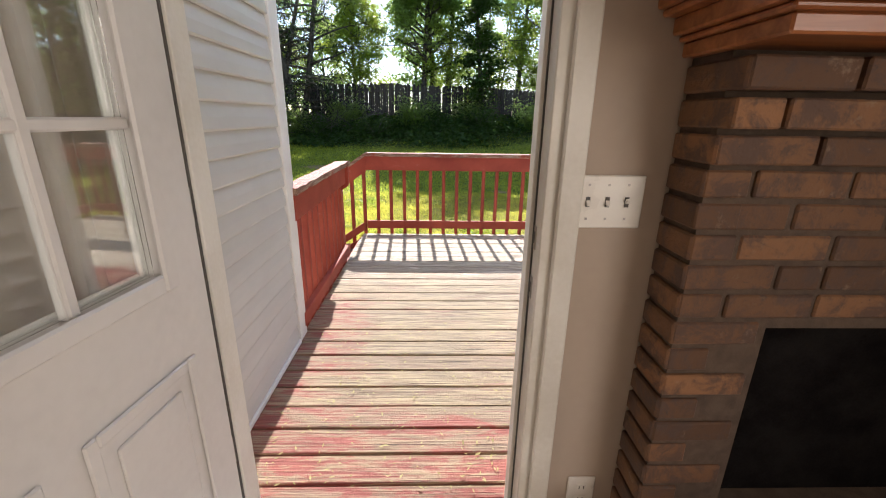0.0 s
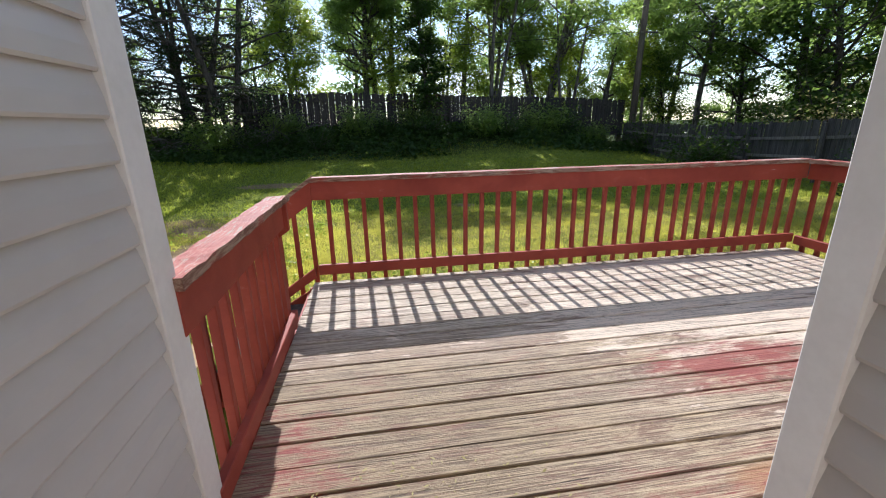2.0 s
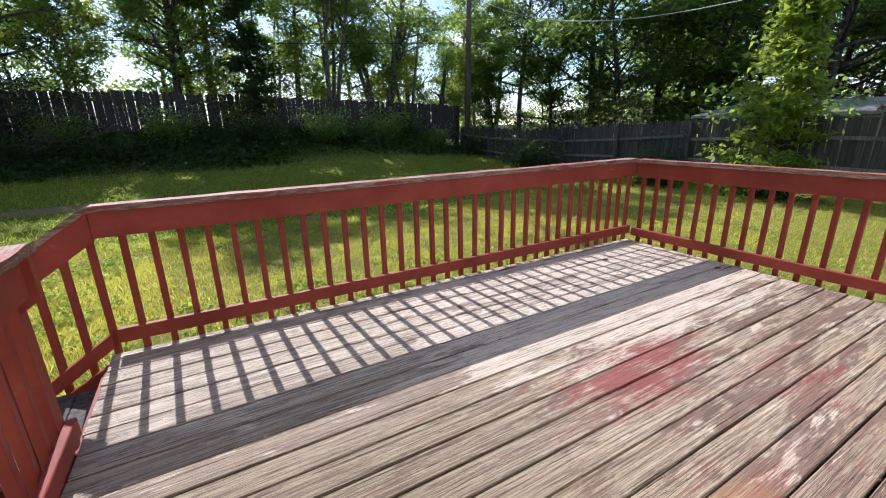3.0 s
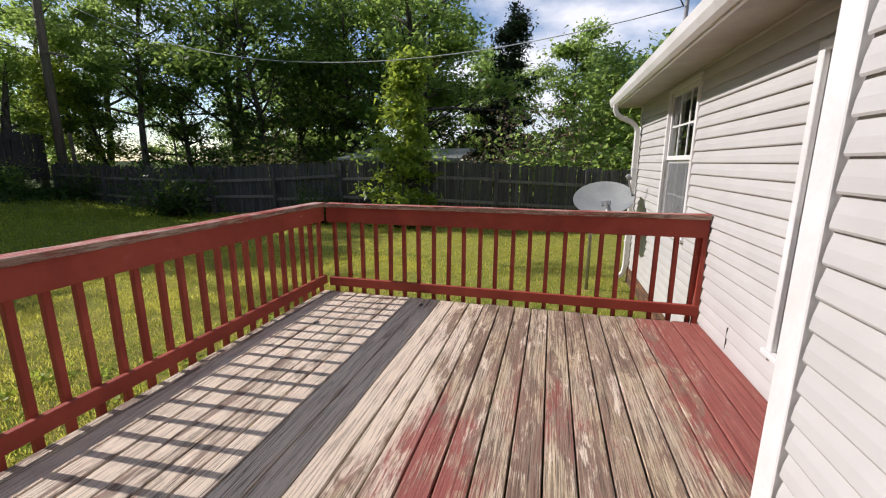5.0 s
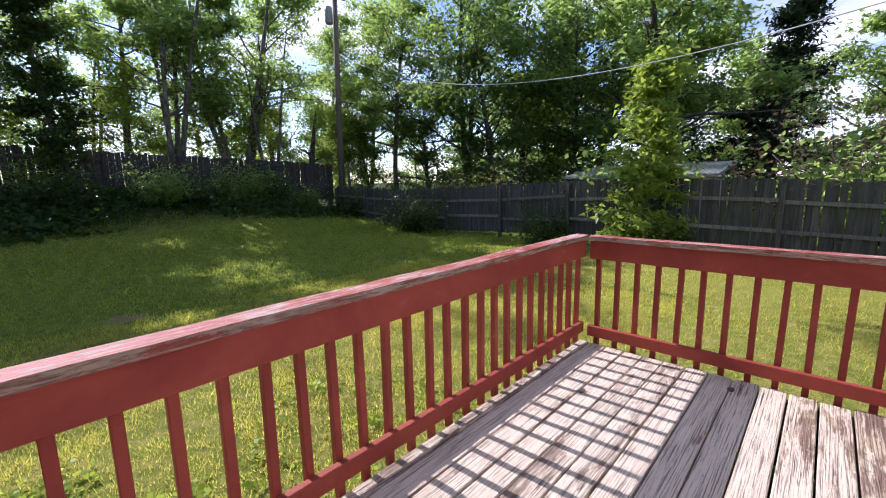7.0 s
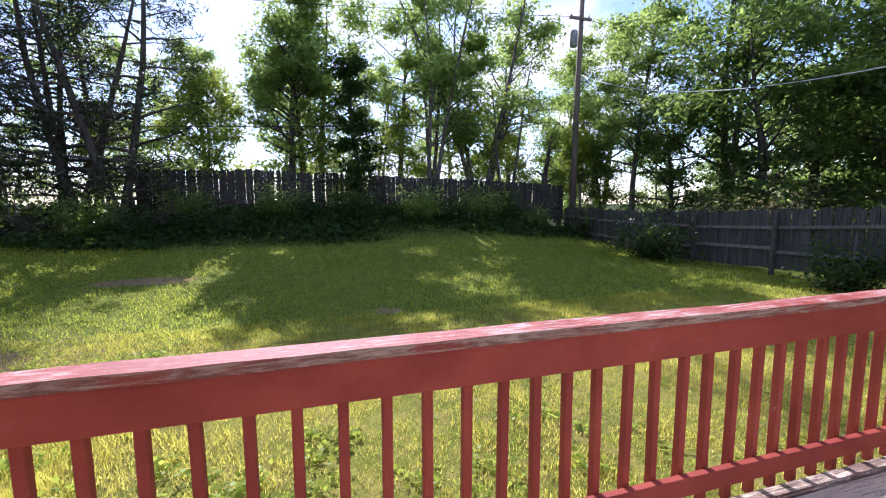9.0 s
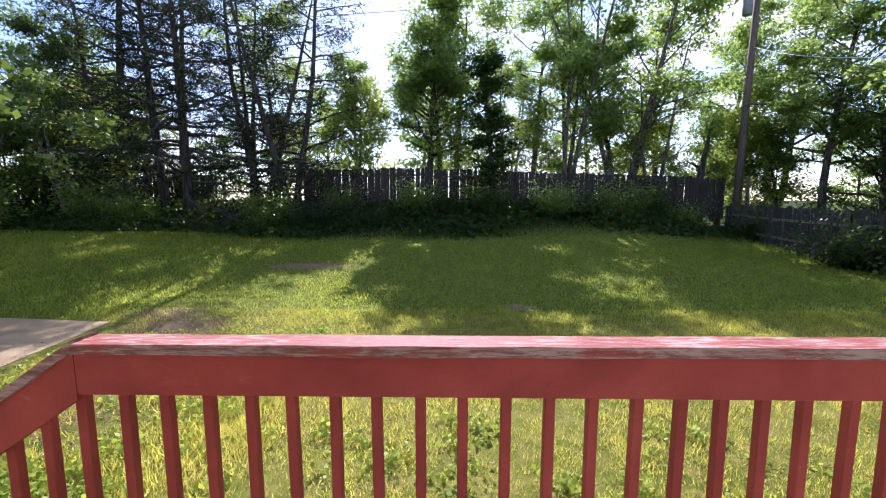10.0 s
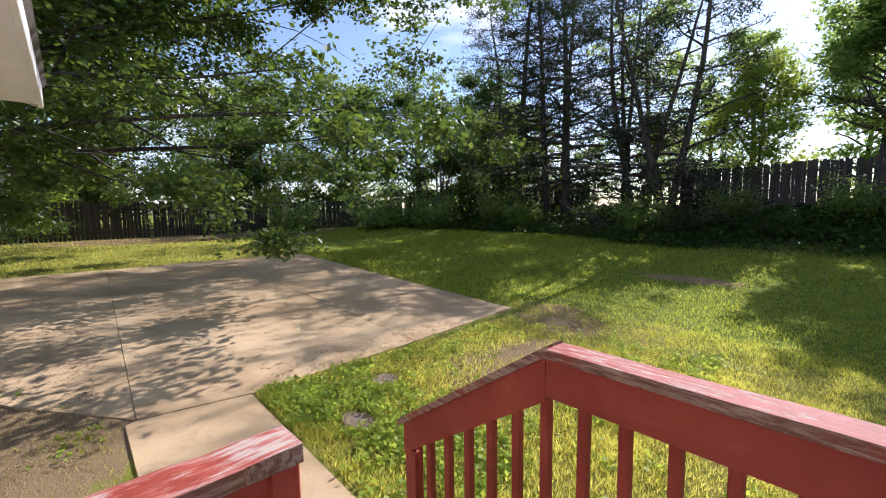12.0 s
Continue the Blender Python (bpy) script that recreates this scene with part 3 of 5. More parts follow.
def level_railing(label, along, fixed, a, b, first, pitch, out, lo=-0.05):
    """A level railing along x or y between a and b; fixed: its inner face; out: +1 or -1, the way to its outer side."""
    def at(u0, v0, z0, u1, v1, z1, bev):
        v0, v1 = sorted((fixed + out * v0, fixed + out * v1))
        return box(u0, v0, z0, u1, v1, z1, bev) if along == "x" else box(v0, u0, z0, v1, u1, z1, bev)
    mid = ((a + b) / 2, fixed, 0) if along == "x" else (fixed, (a + b) / 2, 0)
    r = thing("deck_railing", mid, label, "railing", "deck railings")
    bm = at(a, -0.020, 0.863, b, 0.088, 0.90, 0.0)
    bmesh.ops.subdivide_edges(bm, edges=[e for e in bm.edges if e.calc_length() > 0.5], cuts=24, use_grid_fill=True)
    g = np.random.default_rng(int(abs(a * 100) + abs(fixed * 10)))
    for v in bm.verts:
        v.co.z += g.normal(0, 0.0016) + 0.004 * noise.noise(v.co * 1.3)
        v.co.x += g.normal(0, 0.0014)
        v.co.y += g.normal(0, 0.0014)
    part("cap", bm, REDCAP if along == "x" else REDCAP_Y, r, "red cap board with flaking paint")
    part("fascia", at(a, 0.0, 0.715, b, 0.038, 0.8625, 0.004), RED, r)
    part("bottom_rail", at(a, 0.0, 0.062, b, 0.038, 0.150, 0.004), RED, r)
    u = first
    while u < b - 0.02:
        w = fixed + out * 0.0585
        p = (u, w, lo) if along == "x" else (w, u, lo)
        piece("baluster", BAL, pose(*p, g.normal(0, 0.25), g.normal(0, 0.25), 0), r)
        u += pitch + g.normal(0, 0.003)
    return r


far_rail = level_railing("long red-painted wooden deck railing facing the lawn", "x", 2.312, 0.06, 4.79, 0.03, 0.1475, 1)
right_rail = level_railing("red wooden deck railing meeting the house wall", "y", 4.722, -1.12, 2.254, -1.06, 0.1475, 1)
part("end_post", box(4.725, -1.118, -0.05, 4.765, -1.08, 0.715, 0.003), RED, right_rail)
near_rail = level_railing("short red wooden railing beside the deck steps", "y", 0.035, 0.004, 1.43, 0.075, 0.128, -1, -0.06)
part("post", box(-0.045, 0.006, -0.5, 0.0, 0.048, 0.715, 0.004), RED, near_rail)
part("post", box(-0.052, 1.335, -0.5, -0.004, 1.425, 0.862, 0.004), RED, near_rail)
part("outer_fascia", box(-0.086, 0.006, 0.715, -0.050, 1.425, 0.862, 0.004), RED, near_rail)


def stair_railing(y, out, label):
    r = thing("stair_railing", (-0.4, y, -0.5), label, "railing", "stair railings")
    y0, y1 = sorted((y, y + out * 0.038))
    c0, c1 = sorted((y - out * 0.022, y + out * 0.088))
    top, slope = 0.90, 0.68
    x0, x1 = 0.06, -0.80

    def sloped(name, ya, yb, zt, zb, mt, xa=x0, xb=x1):
        za, zc = zt - slope * (0.06 - xa), zt - slope * (0.06 - xb)
        part(name, prism([(xa, ya, za), (xb, ya, zc), (xb, ya, zc - zb), (xa, ya, za - zb)], (0, ya, 0), (0, yb, 0)), mt, r)
    sloped("cap", c0, c1, top, 0.037, REDCAP, 0.075, -0.83)
    sloped("fascia", y0, y1, top - 0.038, 0.165, RED, 0.06)
    sloped("bottom_rail", y0, y1, 0.15, 0.088, RED, 0.03)
    for k in range(5):
        x = -0.105 - 0.137 * k
        zt = top - 0.05 - slope * (0.06 - x)
        piece("baluster", BAL, pose(x, y + out * 0.0585, zt - 0.895), r)
    part("newel", box(-0.797, y0 + 0.003, -0.56, -0.712, y1 - 0.003, 0.15, 0.004), RED, r)
    part("newel", box(-0.775, y0 + out * 0.04, -0.56, -0.737, y1 + out * 0.04, 0.24, 0.004), RED, r)
    return r


stair_railing(2.312, 1, "sloping red stair railing at the far side of the steps")
stair_railing(1.40, -1, "sloping red stair railing beside the short railing")
steps = thing("deck_steps", (-0.4, 1.85, -0.53), "short flight of worn wooden steps down to the walk", "steps")
for k in range(2):
    for j in range(2):
        x1 = -0.045 - 0.28 * k - 0.142 * j
        part("tread", box(x1 - 0.138, 1.44, -0.21 - 0.17 * k, x1, 2.29, -0.172 - 0.17 * k, 0.004), FENCE, steps)
    part("riser", box(-0.045 - 0.28 * k - 0.01, 1.45, -0.345 - 0.17 * k, -0.045 - 0.28 * k + 0.01, 2.28, -0.21 - 0.17 * k), RED, steps)
for y in (1.42, 2.27):
    part("stringer", prism([(-0.03, y, -0.06), (-0.72, y, -0.47), (-0.72, y, -0.56), (-0.5, y, -0.56), (-0.03, y, -0.30)], (0, y, 0), (0, y + 0.035, 0)), RED, steps)


# ---- house ----
def siding(parent, origin, along, normal, length, z0, z1, holes=(), first=0.0):
    """Lapped courses, each a board of its own, on a wall through origin; holes: (u0, u1, z0, z1)."""
    o, a, n = Vector(origin), Vector(along), Vector(normal)
    z = z0
    while z < z1 - 0.01:
        zt = min(z + 0.0995, z1)
        cuts = [(u0, u1) for u0, u1, h0, h1 in holes if h0 < zt - 0.01 and h1 > z + 0.01]
        spans, u = [], 0.0
        for u0, u1 in sorted(cuts):
            if u0 > u + 0.02:
                spans.append((u, u0))
            u = u1
        if u < length - 0.02:
            spans.append((u, length))
        for u0, u1 in spans:
            b = o + a * u0
            prof = [b + n * k + Vector((0, 0, h)) for k, h in ((0.002, z), (0.0175, z - 0.003), (0.0215, z + 0.005), (0.0175, z + 0.045), (0.004, zt + 0.003), (0.002, zt + 0.003))]
            part("siding_course", prism([tuple(p) for p in prof], tuple(b), tuple(b + a * (u1 - u0))), SIDING, parent)
        z = zt


def wall(name, bm, label, material=SIDING):
    return solid(name, bm, material, label, "wall", kind="structure")


SOFFIT = 2.12
FLOOR_Z = -0.08
# the block beside the door
wl = wall("wall_left", box(-3.0, -1.30, -0.7, 0.0, 0.0, SOFFIT), "pale vinyl-sided wall beside the door recess")
siding(wl, (0, -1.14, 0), (0, 1, 0), (1, 0, 0), 1.06, 0.03, SOFFIT)
siding(wl, (0, 0, 0), (-1, 0, 0), (0, 1, 0), 3.0, -0.4, SOFFIT)
part("corner_post", box(-0.07, -0.085, 0.012, 0.030, 0.030, SOFFIT, 0.004), WHITE, wl, "white vinyl corner post")
part("base_flashing", box(0.002, -1.124, 0.004, 0.030, -0.086, 0.030, 0.003), WHITE, wl, "white base strip")
part("nail", box(0.010, -0.440, 0.934, 0.020, -0.432, 0.944), SLOT, wl, "rusty nail")
# the wall with the door
dw = wall("wall_door", box(0.0, -1.30, -0.3, 0.165, -1.16, 2.3), "wall round the back door", BEIGE)
part("wall_piece", box(1.085, -1.30, -0.3, 1.36, -1.16, 2.3), BEIGE, dw)
part("wall_piece", box(0.165, -1.30, 2.03, 1.085, -1.16, 2.3), BEIGE, dw)
part("wall_piece", box(0.165, -1.30, -0.3, 1.085, -1.16, -0.10), BEIGE, dw)
part("wall_piece", box(1.36, -1.30, -0.1, 1.50, -1.162, 2.3), BEIGE, dw)
part("wall_piece", box(2.50, -1.30, -0.1, 2.70, -1.162, 2.3), BEIGE, dw)
part("wall_piece", box(1.50, -1.30, 0.88, 2.50, -1.162, 2.3), BEIGE, dw)
# chimney chase, carried up through the eave
CY, CT = -0.66, 3.5
ch = wall("wall_chase", box(1.36, CY - 0.04, -0.7, 2.53, CY, CT), "pale vinyl-sided chimney chase standing out from the wall")
part("side_wall", box(1.36, -1.158, -0.7, 1.40, CY - 0.042, CT), SIDING, ch)
part("side_wall", box(2.49, -1.158, -0.7, 2.53, CY - 0.042, CT), SIDING, ch)
part("chase_top", box(1.34, -1.30, CT, 2.55, CY + 0.02, CT + 0.04, 0.004), WHITE, ch)
siding(ch, (1.36, -1.15, 0), (0, 1, 0), (-1, 0, 0), 0.452, 0.03, CT)
siding(ch, (1.44, CY, 0), (1, 0, 0), (0, 1, 0), 1.0, 0.03, CT)
siding(ch, (2.53, CY - 0.08, 0), (0, -1, 0), (1, 0, 0), 0.40, 0.03, CT)
part("corner_post", box(1.330, CY - 0.045, 0.012, 1.44, CY + 0.030, CT, 0.004), WHITE, ch, "white vinyl corner post")
part("corner_post", box(2.45, CY - 0.09, 0.012, 2.560, CY + 0.030, CT, 0.004), WHITE, ch)
part("nail", box(1.343, -0.900, 0.60, 1.350, -0.893, 0.607), SLOT, ch)
# the long wall with two windows
WINDOWS = [("window_1", 5.42, 6.37, 0.62, 2.04, 1.33), ("window_2", 2.68, 3.575, 0.31, 1.83, 1.035)]
MY = -1.14
lw = wall("wall_long", box(2.53, MY - 0.14, -0.7, 2.68, MY, SOFFIT), "long pale vinyl-sided house wall above the deck")
for x0, x1, z0, z1 in ((2.68, 3.575, -0.7, 0.31), (2.68, 3.575, 1.83, SOFFIT), (3.575, 5.42, -0.7, SOFFIT), (5.42, 6.37, -0.7, 0.62), (5.42, 6.37, 2.04, SOFFIT), (6.37, 8.0, -0.7, SOFFIT)):
    part("wall_piece", box(x0, MY - 0.14, z0, x1, MY, z1), SIDING, lw)
part("end_wall", box(7.88, -8.0, -0.7, 8.0, MY - 0.142, SOFFIT), SIDING, lw)
siding(lw, (2.55, MY, 0), (1, 0, 0), (0, 1, 0), 5.40, -0.285, SOFFIT, [(a - 2.55 - 0.05, b - 2.55 + 0.05, c - 0.05, d + 0.05) for _, a, b, c, d, _ in WINDOWS])
part("corner_post", box(7.93, MY - 0.05, -0.29, 8.02, MY + 0.022, SOFFIT, 0.004), WHITE, lw)
part("cable", box(4.16, MY + 0.014, 0.03, 4.165, MY + 0.022, 0.19), SLOT, lw, "thin grey cable on the siding")
rngf = np.random.default_rng(8)
FB = mesh_of("brick", box(-0.097, -0.02, -0.029, 0.097, 0.02, 0.029, 0.003), BRICK)
for row in range(5):
    for k in range(16):
        x = 4.9 + 0.207 * k + (0.1 if row % 2 else 0)
        if x < 7.9:
            piece("brick", FB, pose(x, MY + 0.004 + 0.002 * rngf.random(), -0.325 - 0.0677 * row), lw)
part("foundation", box(2.6, MY - 0.03, -0.8, 7.99, MY + 0.012, -0.292), MORTAR, lw, "brick foundation course")


def window(name, x0, x1, z0, z1, zm, label):
    w = thing(name, ((x0 + x1) / 2, MY, z0), label, "window", kind="structure")
    y = MY
    for nm, b in (("trim", (x0 - 0.05, y + 0.002, z0 - 0.03, x0, y + 0.032, z1 + 0.05)), ("trim", (x1, y + 0.002, z0 - 0.03, x1 + 0.05, y + 0.032, z1 + 0.05)), ("trim", (x0, y + 0.002, z1, x1, y + 0.032, z1 + 0.05)), ("sill", (x0 - 0.07, y + 0.002, z0 - 0.06, x1 + 0.07, y + 0.05, z0 - 0.031))):
        part(nm, box(*b, 0.004), WHITE, w)
    for s0, s1, dy in ((z0 - 0.03, zm, -0.055), (zm, z1, -0.03)):
        f = part("sash", box(x0, y + dy, s0, x0 + 0.045, y + dy + 0.03, s1, 0.003), WHITE, w)
        for b in ((x1 - 0.045, y + dy, s0, x1, y + dy + 0.03, s1), (x0 + 0.045, y + dy, s0, x1 - 0.045, y + dy + 0.03, s0 + 0.045), (x0 + 0.045, y + dy, s1 - 0.04, x1 - 0.045, y + dy + 0.03, s1)):
            part("rail", box(*b, 0.003), WHITE, f)
        for k in (1, 2):
            xm = x0 + (x1 - x0) * k / 3
            part("muntin", box(xm - 0.009, y + dy + 0.006, s0 + 0.045, xm + 0.009, y + dy + 0.018, s1 - 0.04), WHITE, f)
        sm = (s0 + s1) / 2
        part("muntin", box(x0 + 0.045, y + dy + 0.004, sm - 0.009, x1 - 0.045, y + dy + 0.016, sm + 0.009), WHITE, f)
        g = part("pane", box(x0 + 0.04, y + dy + 0.008, s0 + 0.04, x1 - 0.04, y + dy + 0.012, s1 - 0.035), GLASS, f, "clear window glass")
        g.visible_shadow = False
    part("insect_screen", box(x0 + 0.02, y - 0.012, z0 - 0.01, x1 - 0.02, y - 0.010, zm - 0.02), MESH, w, "fine grey insect screen")
    # unseen box painted dark, so the panes look into a dim room
    part("dark_backing", box(x0 - 0.3, y - 1.3, z0 - 0.4, x1 + 0.3, y - 1.27, z1 + 0.3), ROOM_DARK, w, "dark-painted backing that stands in for a dim room")
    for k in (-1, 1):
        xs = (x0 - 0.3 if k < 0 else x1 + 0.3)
        part("dark_backing", box(xs - 0.02, y - 1.3, z0 - 0.4, xs + 0.02, y - 0.142, z1 + 0.3), ROOM_DARK, w)
    part("dark_backing", box(x0 - 0.3, y - 1.3, z1 + 0.28, x1 + 0.3, y - 0.142, z1 + 0.32), ROOM_DARK, w)
    part("dark_backing", box(x0 - 0.3, y - 1.3, z0 - 0.42, x1 + 0.3, y - 0.142, z0 - 0.38), ROOM_DARK, w)


for nm, a, b, c, d, e in WINDOWS:
    window(nm, a, b, c, d, e, "white double-hung window with a grid of bars")


# eaves, gutter, roofs
roof = tagged(new("roof"), "shingled roof with white soffit and gutter", "roof", kind="structure")
EV = -0.80
bm = prism([(-0.2, EV + 0.01, 2.235), (-0.2, -9.0, 4.85), (-0.2, -9.0, 4.94), (-0.2, EV + 0.04, 2.27)], (-0.2, 0, 0), (8.25, 0, 0))
part("shingles", bm, SHINGLE, roof, "brown asphalt shingles")
for x0, x1 in ((0.0, 1.33), (2.56, 8.22)):
    part("soffit", box(x0, -1.30, SOFFIT, x1, EV - 0.003, SOFFIT + 0.02), EAVE, roof, "brown-grey vented soffit")
    part("fascia_board", box(x0, EV, SOFFIT - 0.01, x1, EV + 0.02, 2.245), WHITE, roof)
    gut = [(x0, EV + dy, z) for dy, z in ((0.022, 2.125), (0.082, 2.125), (0.107, 2.17), (0.117, 2.235), (0.107, 2.24), (0.092, 2.232), (0.072, 2.145), (0.022, 2.140))]
    part("gutter", prism(gut, (x0, 0, 0), (min(x1, 8.18), 0, 0)), WHITE, roof, "white metal gutter")
part("gable_end", prism([(8.0, MY, SOFFIT), (8.0, -9, SOFFIT), (8.0, -9, 4.85)], (8.0, 0, 0), (8.02, 0, 0)), SIDING, roof)
left_roof = prism([(-3.15, 1.02, 2.24), (-3.15, -9.0, 5.4), (-3.15, -9.0, 5.5), (-3.15, 1.05, 2.28)], (-3.15, 0, 0), (-0.2, 0, 0))
part("shingles", left_roof, SHINGLE, roof)
part("soffit", box(-3.05, 0.024, SOFFIT, -0.2, 1.0, SOFFIT + 0.02), WHITE, roof)
part("fascia_board", box(-3.07, 1.0, SOFFIT - 0.02, -0.2, 1.025, 2.25, 0.003), WHITE, roof)
part("rake_board", prism([(-3.09, 1.02, SOFFIT - 0.02), (-3.09, 1.02, 2.25), (-3.09, -6.0, 4.4), (-3.09, -6.0, 4.2)], (-3.09, 0, 0), (-3.065, 0, 0)), WHITE, roof)


def flat_tube(pts, w, d, material, name, parent, label=""):
    """A rectangular pipe bent along pts in the plane of y and z, or of any course."""
    bm = bmesh.new()
    rings = []
    for i, p in enumerate(pts):
        a = Vector(pts[max(i - 1, 0)])
        b = Vector(pts[min(i + 1, len(pts) - 1)])
        t = (b - a).normalized()
        u = Vector((1, 0, 0))
        v = t.cross(u).normalized()
        rings.append([bm.verts.new(Vector(p) + u * sx * w / 2 + v * sy * d / 2) for sx, sy in ((-1, -0.8), (-0.8, -1), (0.8, -1), (1, -0.8), (1, 0.8), (0.8, 1), (-0.8, 1), (-1, 0.8))])
    for r, q in zip(rings, rings[1:]):
        for k in range(8):
            bm.faces.new((r[k], r[(k + 1) % 8], q[(k + 1) % 8], q[k]))
    bm.faces.new(rings[0][::-1]), bm.faces.new(rings[-1])
    bmesh.ops.recalc_face_normals(bm, faces=bm.faces[:])
    return part(name, bm, material, parent, label)


spout = thing("downspout", (7.86, -1.08, -0.5), "white metal downspout bent back from the gutter to the wall", "downspout")
flat_tube([(7.86, -0.74, 2.13), (7.86, -0.74, 2.05), (7.86, -0.77, 1.99), (7.86, -0.83, 1.95), (7.86, -0.97, 1.885), (7.86, -1.03, 1.83), (7.86, -1.065, 1.75), (7.86, -1.07, 0.2), (7.86, -1.07, -0.28), (7.86, -1.05, -0.40), (7.86, -0.98, -0.46)], 0.085, 0.065, WHITE, "pipe", spout)
part("strap", box(7.81, -1.115, 1.2, 7.91, -1.03, 1.225, 0.002), WHITE, spout)
part("strap", box(7.81, -1.115, 0.1, 7.91, -1.03, 0.125, 0.002), WHITE, spout)

# satellite dish
dish = thing("satellite_dish", (7.25, -0.45, -0.52), "large grey satellite dish on a steel mast by the house", "satellite dish")
bm = bmesh.new()
NR, NA = 7, 32
tilt = Matrix.Translation((7.23, -0.60, 0.80)) @ Euler((radians(-7), radians(-26), radians(0))).to_matrix().to_4x4()
for off in (0.0, -0.008):
    prev = None
    for i in range(NR + 1):
        r = i / NR
        ring = [bm.verts.new(tilt @ Vector((0.45 * r * math.cos(2 * math.pi * k / NA), 0.40 * r * math.sin(2 * math.pi * k / NA), 0.085 * r * r - 0.05 + off))) for k in range(NA)] if i else [bm.verts.new(tilt @ Vector((0, 0, -0.05 + off)))]
        if i == 1:
            for k in range(NA):
                bm.faces.new((prev[0], ring[k], ring[(k + 1) % NA]))
        elif i > 1:
            for k in range(NA):
                bm.faces.new((prev[k], ring[k], ring[(k + 1) % NA], prev[(k + 1) % NA]))
        prev = ring
part("reflector", bm, GREY, dish, "pale grey pressed reflector")
m0, m1 = tilt @ Vector((-0.06, -0.03, -0.035)), tilt @ Vector((-0.44, -0.03, 0.035))
piece("mount_arm", tube_mesh("mount_arm", [([m0, m1], [0.024, 0.02])], METAL, 8), Matrix.Identity(4), dish, "dark mount arm across the dish")
plate = box(-0.10, -0.09, -0.044, 0.02, 0.03, -0.034, 0.002)
bmesh.ops.transform(plate, matrix=tilt, verts=plate.verts[:])
part("mount_plate", plate, METAL, dish)
bk = box(-0.07, -0.05, -0.12, 0.07, 0.05, -0.055, 0.006)
bmesh.ops.transform(bk, matrix=tilt, verts=bk.verts[:])
part("bracket", bk, METAL, dish)
piece("mast", tube_mesh("mast", [([(7.25, -0.47, -0.6), (7.25, -0.47, 0.62), (7.24, -0.53, 0.72)], [0.025, 0.025, 0.025])], METAL, 10), Matrix.Identity(4), dish)
a0, a1 = tilt @ Vector((0, -0.38, -0.03)), tilt @ Vector((0, -0.30, 0.34))
piece("feed_arm", tube_mesh("feed_arm", [([a0, (a0 + a1) / 2 + Vector((0, 0.0, 0.02)), a1], [0.014, 0.014, 0.014])], METAL, 8), Matrix.Identity(4), dish)
piece("receiver", tube_mesh("receiver", [([a1, a1 + Vector((0.02, -0.05, -0.05))], [0.03, 0.024])], GREY, 10), Matrix.Identity(4), dish)

# ---- room behind the door ----
FLOOR = -0.08
solid("floor", box(-2.88, -5.3, FLOOR - 0.1, 2.9, -1.30, FLOOR), CARPET, "tan carpet floor of the dim room", "floor", kind="structure")
solid("ceiling", box(-2.88, -5.3, 2.30, 2.9, -1.16, 2.36), CEIL, "plain white ceiling", "ceiling", kind="structure")
wall("wall_west", box(-2.98, -5.3, FLOOR, -2.88, -1.30, 2.3), "plain beige wall", BEIGE)
# unseen window opening added in this wall for a fill lamp
we = wall("wall_east", box(2.68, -5.3, FLOOR, 2.76, -4.6, 2.3), "plain beige wall with an added window opening", BEIGE)
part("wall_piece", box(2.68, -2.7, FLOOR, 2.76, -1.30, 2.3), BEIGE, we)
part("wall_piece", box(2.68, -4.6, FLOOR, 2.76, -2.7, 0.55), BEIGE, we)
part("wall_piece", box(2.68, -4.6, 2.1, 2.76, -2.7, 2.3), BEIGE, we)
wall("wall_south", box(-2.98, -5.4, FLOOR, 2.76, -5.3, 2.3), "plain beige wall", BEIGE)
w3 = thing("window_3", (2.72, -3.65, 0.55), "unseen added window that holds the room's fill lamp", "window", kind="structure")
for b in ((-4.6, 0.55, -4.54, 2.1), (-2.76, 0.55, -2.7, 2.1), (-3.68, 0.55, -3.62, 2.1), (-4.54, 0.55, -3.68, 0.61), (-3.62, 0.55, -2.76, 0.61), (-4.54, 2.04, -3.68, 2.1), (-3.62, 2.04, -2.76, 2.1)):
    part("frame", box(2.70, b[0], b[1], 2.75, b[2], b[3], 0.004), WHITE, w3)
# fill lamp added to brighten the door and fireplace
lamp = new("room_fill_lamp", bpy.data.lights.new("room_fill_lamp", "AREA"))
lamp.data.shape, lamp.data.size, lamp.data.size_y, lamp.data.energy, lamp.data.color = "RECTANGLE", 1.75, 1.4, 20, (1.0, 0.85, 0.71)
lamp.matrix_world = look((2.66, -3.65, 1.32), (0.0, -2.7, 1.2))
wall("wall_north", box(-2.88, -1.36, FLOOR, 0.0, -1.302, 2.3), "plain beige wall", BEIGE)

fr = thing("door_frame", (0.62, -1.25, 0), "white-painted door frame with worn casing", "door frame", kind="structure")
part("jamb", box(0.165, -1.302, -0.02, 0.20, -1.13, 2.0, 0.003), CREAM, fr)
part("jamb", box(1.05, -1.302, -0.02, 1.085, -1.13, 2.0, 0.003), CREAM, fr)
part("head", box(0.165, -1.302, 2.0, 1.085, -1.13, 2.032, 0.003), CREAM, fr)
part("stop", box(0.20, -1.235, 0.0, 0.213, -1.19, 2.0, 0.002), CREAM, fr)
part("stop", box(1.037, -1.235, 0.0, 1.05, -1.19, 2.0, 0.002), CREAM, fr)
part("weatherstrip", box(0.2005, -1.243, 0.02, 0.206, -1.237, 2.0), SLOT, fr, "dark rubber weatherstrip")
